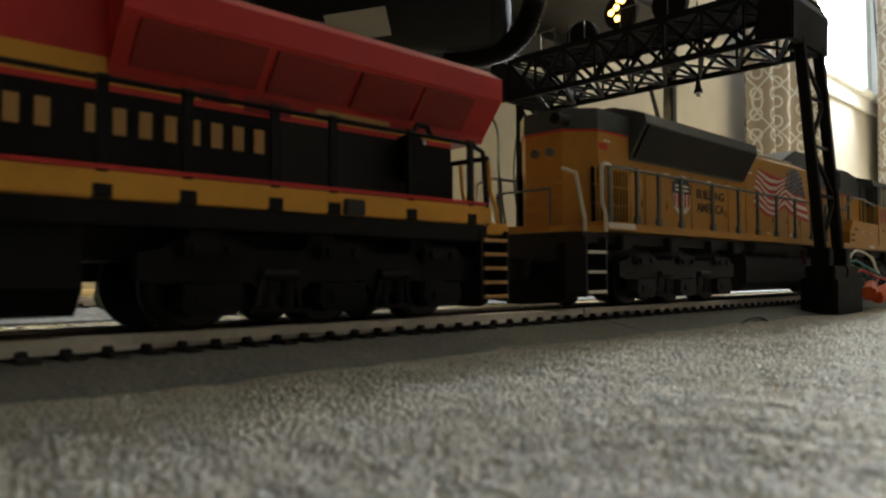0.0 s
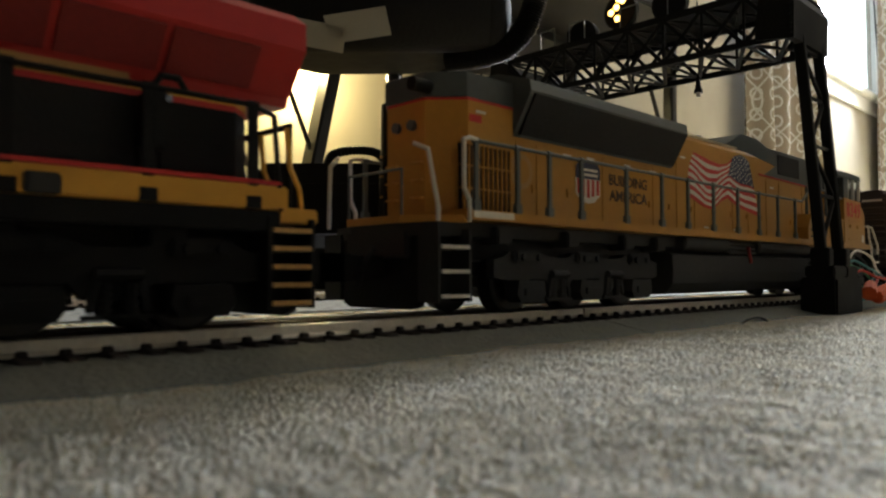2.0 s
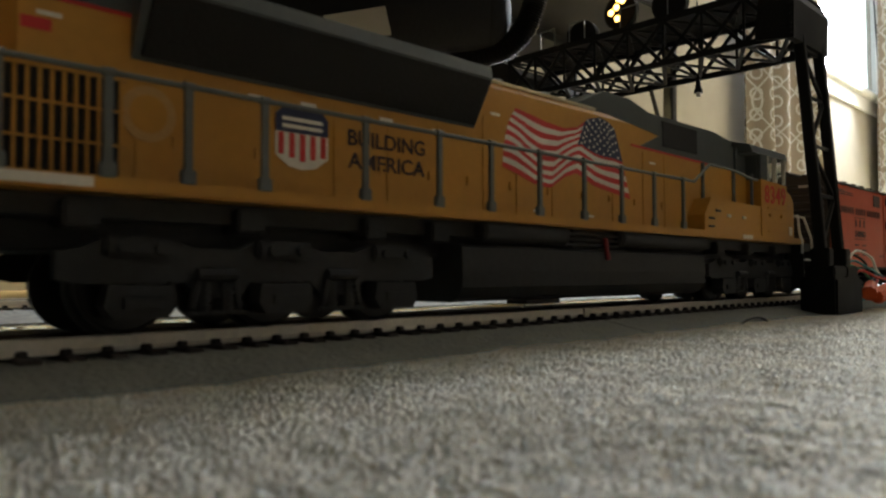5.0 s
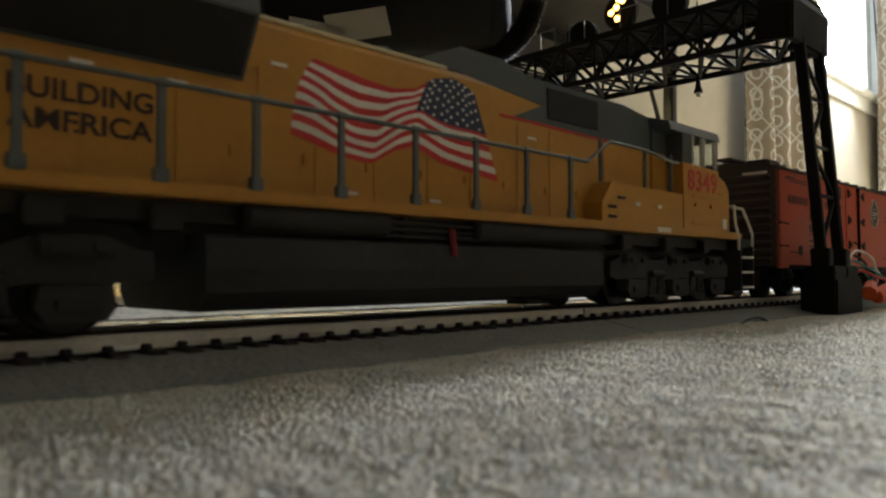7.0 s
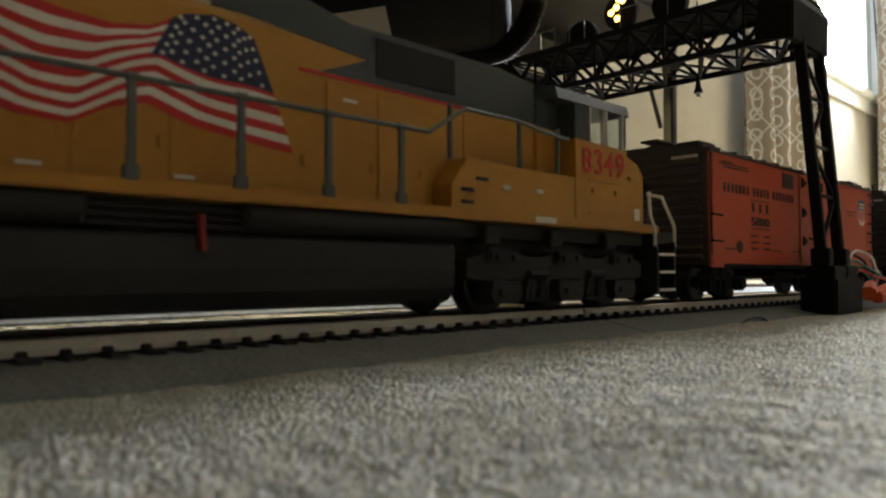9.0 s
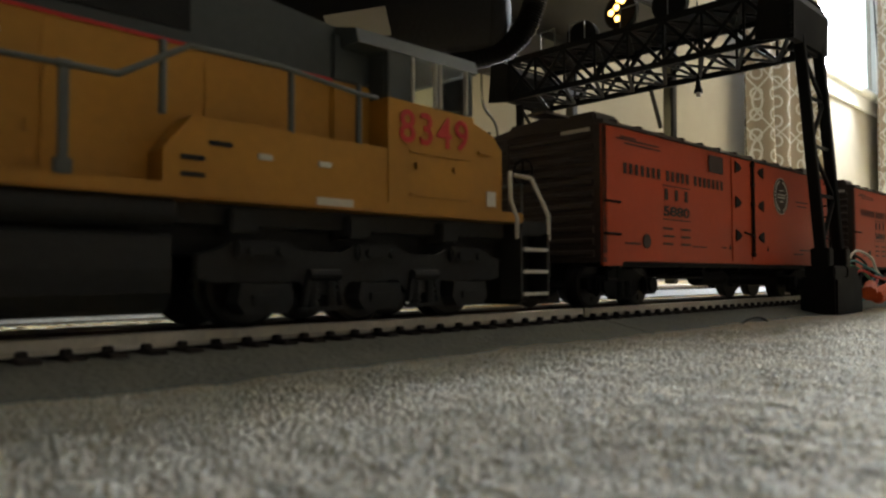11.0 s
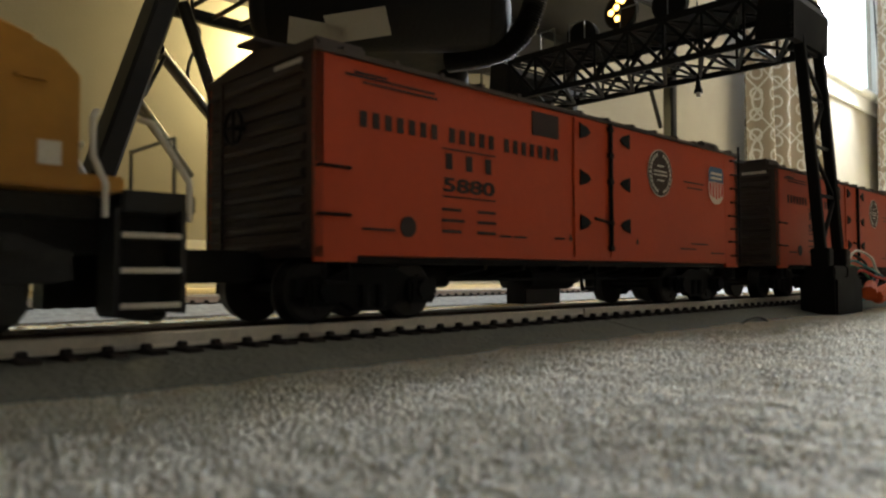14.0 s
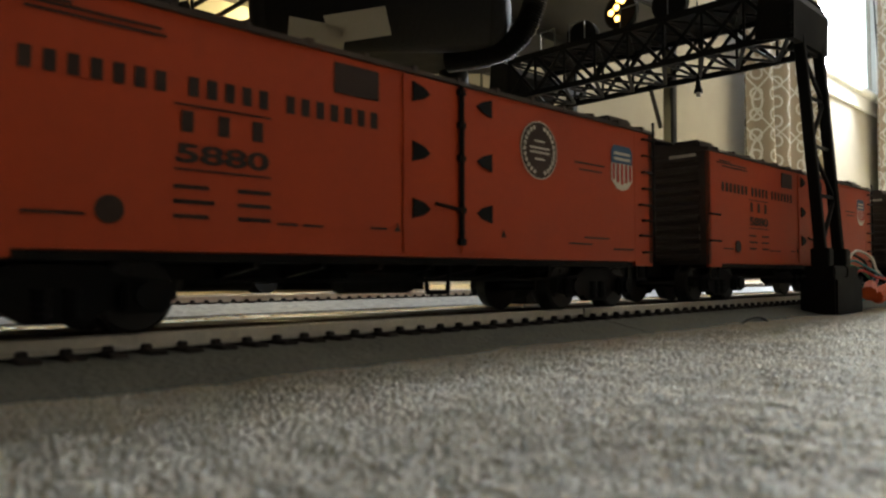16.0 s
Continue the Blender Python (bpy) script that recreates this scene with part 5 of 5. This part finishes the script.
        if lit:
            for dy, dz in ((0.0062, 0.0002), (0.0018, 0.0030), (-0.0030, 0.0066), (0.0012, -0.0052), (0.0000, 0.0085)):
                part("lens", rod((x - 0.0022, y + dy, z + dz), (x, y + dy, z + dz), 0.0021, sides=14), AMBER, h, "glowing amber lens")
                part("lens_hood", rod((x - 0.0014, y + dy, z + dz), (x, y + dy, z + dz), 0.0027, sides=14), BLACK, h)
    for y in (0.318, 0.200):
        part("ladder_box", box(xa + 0.008, xa + 0.020, y - 0.005, y + 0.005, zt + 0.003, zt + 0.021, 0.001), BLACK, g)
    part("hanging_lamp_wire", tube([(xa, 0.214, zb), (xa, 0.2145, zb - 0.010)], 0.0004, sides=6), BLACK, g)
    bm = rod((xa, 0.2145, zb - 0.0185), (xa, 0.2145, zb - 0.0095), 0.0022, sides=10, r2=0.0009)
    rod((xa, 0.2145, zb - 0.0200), (xa, 0.2145, zb - 0.0180), 0.0027, bm, 10)
    part("hanging_lamp", bm, BLACK, g)
    part("hanging_bulb", rod((xa, 0.2145, zb - 0.0225), (xa, 0.2145, zb - 0.0200), 0.0016, sides=10), WHITE, g)
    return g


signal_bridge()

# wires with orange connectors beside the bridge foot
WIRES = {"black": CABLE_BLACK, "green": mat("green_wire", (0.03, 0.20, 0.12), 0.4), "red": mat("red_wire", (0.5, 0.04, 0.03), 0.4), "white": mat("white_wire", (0.7, 0.7, 0.68), 0.4), "teal": mat("teal_wire", (0.05, 0.22, 0.26), 0.4)}
NUT = mat("orange_connector_plastic", (0.62, 0.10, 0.025), 0.45, vary=0.08, scale=40)
bundle = thing("wire_bundle", "loose coloured wires with orange twist connectors on the carpet", "wires")
for i, (col, h) in enumerate((("black", 0.026), ("teal", 0.022), ("white", 0.028), ("red", 0.016), ("green", 0.019), ("black", 0.010), ("red", 0.004), ("green", 0.006), ("teal", 0.002))):
    r = random.Random(i)
    k = 0.0022 * (i % 4)
    pts = [(0.476, 0.1470 - k, h * 0.9 + 0.004), (0.490, 0.1455 - k, h + 0.010), (0.508, 0.1420 - k, h + 0.006), (0.530, 0.1395 - k + 0.004 * r.random(), 0.014 + 0.010 * r.random()), (0.56, 0.1360 - k, 0.010), (0.62, 0.128 + 0.006 * r.random(), 0.003)]
    part("wire", tube(smooth_path(pts, 6), 0.0008, sides=6), WIRES[col], bundle)
for x, y, z, a in ((0.4900, 0.1345, 0.0120, 0.3), (0.5060, 0.1350, 0.0100, -0.4), (0.524, 0.1375, 0.009, 0.9)):
    d = Vector((math.cos(a), math.sin(a) * 0.6, 0.35)).normalized() * 0.016
    bm = rod((x, y, z), Vector((x, y, z)) + d, 0.0044, sides=14, r2=0.0028)
    for k in range(10):
        b_ = k / 10 * 2 * math.pi
        side = d.normalized().cross(Vector((0, 0, 1))).normalized()
        up = side.cross(d.normalized())
        o = side * math.cos(b_) + up * math.sin(b_)
        rod(Vector((x, y, z)) + o * 0.0043, Vector((x, y, z)) + d + o * 0.0027, 0.0005, bm, 5)
    part("twist_connector", bm, NUT, bundle, "orange twist connector")
tagged(part("loose_wire", tube(smooth_path([(0.318, 0.139, 0.001), (0.327, 0.1385, 0.0035), (0.338, 0.138, 0.0038), (0.347, 0.1375, 0.001)], 5), 0.0005, sides=6), CABLE_BLACK), "short black wire lying at the track edge", "wire")


# ---- desk with slanted steel legs ----
def desk():
    d = thing("desk", "black steel desk with slanted legs and cross braces against the wall", "desk")

    def leg(x, y, lean, w=0.045):
        part("leg", bar((x, y, 0.0), (x + lean, y, 0.70), w, 0.03), BLACKSTEEL, d)
    leg(0.285, 1.0, 0.226, 0.058)
    leg(1.856, 1.0, 0.012, 0.03)
    leg(1.90, 1.36, 0.0, 0.03)
    for a, b, r in (((0.383, 1.005, 0.272), (0.60, 1.30, 0.215), 0.009), ((0.417, 1.005, 0.345), (0.72, 1.30, 0.250), 0.009), ((0.453, 1.01, 0.425), (0.640, 1.10, 0.080), 0.009), ((0.396, 1.0, 0.275), (0.424, 1.0, 0.335), 0.003),
                    ((1.751, 1.0, 0.545), (1.812, 1.0, 0.430), 0.006), ((0.765, 1.30, 0.53), (0.975, 1.30, 0.06), 0.005)):
        part("brace", rod(a, b, r, sides=14), BLACKSTEEL, d)
    part("desktop", box(0.36, 1.95, 0.92, 1.42, 0.70, 0.73, 0.006), BLACKSTEEL, d)
    part("back_beam", box(0.36, 1.90, 1.30, 1.33, 0.575, 0.610, 0.003), BLACKSTEEL, d)
    part("lower_beam", box(0.95, 1.46, 1.14, 1.17, 0.512, 0.535, 0.003), BLACKSTEEL, d)
    part("lower_beam", box(1.0, 1.66, 1.20, 1.24, 0.672, 0.695, 0.003), BLACKSTEEL, d)
    tr = part("cable_tray", box(0.50, 0.95, 0.99, 1.00, 0.455, 0.475, 0.002), BLACKSTEEL, d)
    for k in range(8):
        part("tray_wire", rod((0.52 + k * 0.05, 0.99, 0.465), (0.52 + k * 0.05, 1.16, 0.465), 0.004, sides=8), BLACKSTEEL, tr)
    part("tray_edge", box(0.50, 0.95, 1.15, 1.165, 0.455, 0.475, 0.002), BLACKSTEEL, tr)
    part("tray_hanger", rod((0.52, 1.0, 0.475), (0.52, 1.0, 0.70), 0.005), BLACKSTEEL, tr)
    part("tray_hanger", rod((0.93, 1.0, 0.475), (0.93, 1.0, 0.70), 0.005), BLACKSTEEL, tr)
    part("leg", bar((0.814, 1.30, 0.0), (0.974, 1.30, 0.70), 0.045, 0.03), BLACKSTEEL, d)
    return d


desk()
for pts, r in (([(0.508, 1.1, 0.70), (0.510, 1.1, 0.46), (0.523, 1.1, 0.413), (0.505, 1.1, 0.336), (0.57, 1.1, 0.249), (0.580, 1.1, 0.227), (0.561, 1.1, 0.141), (0.60, 1.1, 0.006), (0.70, 1.12, 0.004)], 0.003),
               ([(1.50, 1.38, 0.70), (1.50, 1.38, 0.52), (1.56, 1.38, 0.45), (1.57, 1.38, 0.30), (1.62, 1.38, 0.10), (1.70, 1.38, 0.004)], 0.004), ([(1.62, 1.40, 0.70), (1.60, 1.40, 0.60), (1.68, 1.40, 0.52), (1.66, 1.40, 0.3), (1.74, 1.40, 0.004)], 0.003)):
    tagged(part("power_cable", tube(smooth_path(pts, 6), r), CABLE_BLACK), "black power cable hanging under the desk", "cable")


# ---- office chair ----
def office_chair():
    m = pose(0.806, 0.948, 0, 0, 0, -44)
    c = thing("office_chair", "black office chair with gas lift, seen from below the seat", "chair", m)
    bm = bmesh.new()
    bmesh.ops.create_cube(bm, size=1, matrix=Matrix.Translation((0.0, -0.09, 0.475)) @ Matrix.Diagonal((0.36, 0.30, 0.15, 1)))
    bmesh.ops.subdivide_edges(bm, edges=bm.edges, cuts=5, use_grid_fill=True)
    for v in bm.verts:
        dx, dy = v.co.x / 0.18, (v.co.y + 0.09) / 0.15
        v.co.z += (0.075 * (max(abs(dx), abs(dy)) ** 4) if v.co.z < 0.47 else -0.03 * (dx ** 4 + dy ** 4) * 0.5)
        k = 1 - 0.10 * (dx * dx * dy * dy)
        v.co.x, v.co.y = v.co.x * k, -0.09 + (v.co.y + 0.09) * k
    s = part("seat", bm, FABRIC, c, "padded black seat", smooth=True)
    sub = s.modifiers.new("soft", "SUBSURF")
    sub.levels = sub.render_levels = 2
    bm = rod((-0.16, -0.215, 0.402), (0.148, -0.215, 0.402), 0.056, sides=28)
    for xx, w in ((-0.16, -1), (0.148, 1)):
        one = bmesh.new()
        bmesh.ops.create_uvsphere(one, u_segments=28, v_segments=14, radius=0.056, matrix=Matrix.Translation((xx, -0.215, 0.402)) @ Matrix.Diagonal((0.6, 1, 1, 1)))
        join(bm, one)
    part("seat_front_roll", bm, FABRIC, s, "rounded front edge", smooth=True)
    for x, up, turn, w, h in ((-0.034, 0.006, -9, 0.086, 0.042), (-0.092, -0.004, 12, 0.078, 0.040)):
        bm = box(-w / 2, w / 2, -h / 2, h / 2, -0.0004, 0.0004)
        bmesh.ops.transform(bm, matrix=pose(x, -0.215 - 0.0405 - up, 0.402 - 0.0405 + up, -45, 0, 0) @ pose(0, 0, 0, 0, 0, turn), verts=bm.verts)
        part("paper_label", bm, PAPER, s, "paper label stuck under the seat, its colour darkened for the shade")
    part("seat_pan", prism([(-0.17, -0.12), (-0.12, -0.17), (0.15, -0.17), (0.20, -0.12), (0.20, -0.05), (0.15, -0.012), (-0.12, -0.012), (-0.17, -0.05)], "z", 0.370, 0.398, 0.008), BLACK, c)
    part("mechanism", box(-0.05, 0.07, -0.09, 0.045, 0.398, 0.425, 0.004), BLACK, c)
    part("chrome_piston", rod((0, 0, 0.318), (0, 0, 0.400), 0.0135, sides=28), CHROME, c, "chrome gas-lift piston", smooth=True)
    bm = rod((0, 0, 0.09), (0, 0, 0.318), 0.0255, sides=32, r2=0.0235)
    rod((0, 0, 0.075), (0, 0, 0.21), 0.0290, bm, 32, 0.0260)
    part("column", bm, BLACK, c)
    part("tension_knob", rod((0.102, -0.02, 0.298), (0.102, -0.02, 0.385), 0.0255, sides=24), BLACK, c)
    for k in range(5):
        a = radians(k * 72 + 20)
        ca, sa = math.cos(a), math.sin(a)
        part("base_arm", bar((ca * 0.02, sa * 0.02, 0.085), (ca * 0.30, sa * 0.30, 0.068), 0.045, 0.025), BLACK, c)
        w = part("caster", rod((ca * 0.30 - sa * 0.012, sa * 0.30 + ca * 0.012, 0.025), (ca * 0.30 + sa * 0.012, sa * 0.30 - ca * 0.012, 0.025), 0.025, sides=20), BLACK, c)
        part("caster_stem", rod((ca * 0.30, sa * 0.30, 0.035), (ca * 0.30, sa * 0.30, 0.066), 0.006), BLACK, w)
    part("backrest", box(-0.20, 0.25, 0.24, 0.30, 0.62, 1.15, 0.03), FABRIC, c)
    part("back_bracket", bar((0.03, 0.02, 0.430), (0.03, 0.28, 0.66), 0.06, 0.012), BLACKSTEEL, c)
    # ribbed hose by the seat
    pts = smooth_path([(0.218, -0.235, 0.50), (0.213, -0.235, 0.41), (0.190, -0.225, 0.362), (0.150, -0.21, 0.343), (0.09, -0.18, 0.342)], 9)
    bm = ribbed_tube(pts, 0.0145, 0.0178)
    part("ribbed_hose", bm, BLACK, c, "black corrugated hose")
    return c


office_chair()

# black equipment case with a ribbed handle, on the carpet under the desk
case = thing("equipment_case", "black equipment case with ribbed carry handle under the desk", "case", pose(0.80, 1.08, 0, 0, 0, -42))
part("case_body", box(-0.155, 0.155, -0.06, 0.06, 0.0, 0.225, 0.012), BLACK, case)
part("case_lid", box(-0.157, 0.157, -0.062, 0.062, 0.185, 0.192, 0.002), BLACK, case)
hp = smooth_path([(-0.035, 0, 0.222), (-0.025, 0, 0.248), (0.02, 0, 0.257), (0.06, 0, 0.250), (0.075, 0, 0.222)], 7)
bm = ribbed_tube(hp, 0.0075, 0.0092, 12, 1)
part("handle", bm, BLACK, case)
part("badge", rod((0.005, -0.060, 0.095), (0.005, -0.0625, 0.095), 0.011, sides=20), WHITE, case, "pale oval badge")

# warm lamp standing behind the chair, by the wall
lamp = thing("clip_lamp", "small glowing lamp clipped to the desk brace, lighting the wall", "lamp", pose(0.90, 1.39, 0.575))
part("lamp_bulb", rod((0, 0, -0.03), (0, 0, 0.0), 0.016, sides=16), mat("warm_bulb", (1.0, 0.76, 0.38), 0.4, emit=6), lamp, "glowing warm bulb")
part("lamp_socket", rod((0, 0, 0.0), (0, 0, 0.045), 0.018, sides=16), BLACK, lamp)
_pd = bpy.data.lights.new("lamp_glow", "POINT")
_pd.energy, _pd.color, _pd.shadow_soft_size = 17.0, (1.0, 0.80, 0.38), 0.03
new("lamp_glow", _pd).location = (0.90, 1.385, 0.52)


# ---- motion of the train ----
def motions():
    times = [g[0] for g in GONE]
    dist = [g[1] for g in GONE]
    for car, xc in CARS:
        walk(car, [(t, pose(xc - s, TRACK_Y, RAIL_TOP)) for t, s in GONE])
    steps_ = [i * 0.25 for i in range(65)]
    for w, x, y, r in SPIN:
        walk(w, [(t, pose(x, y, r, 0, -math.degrees(float(np.interp(t, times, dist)) / r), 0)) for t in steps_])


motions()
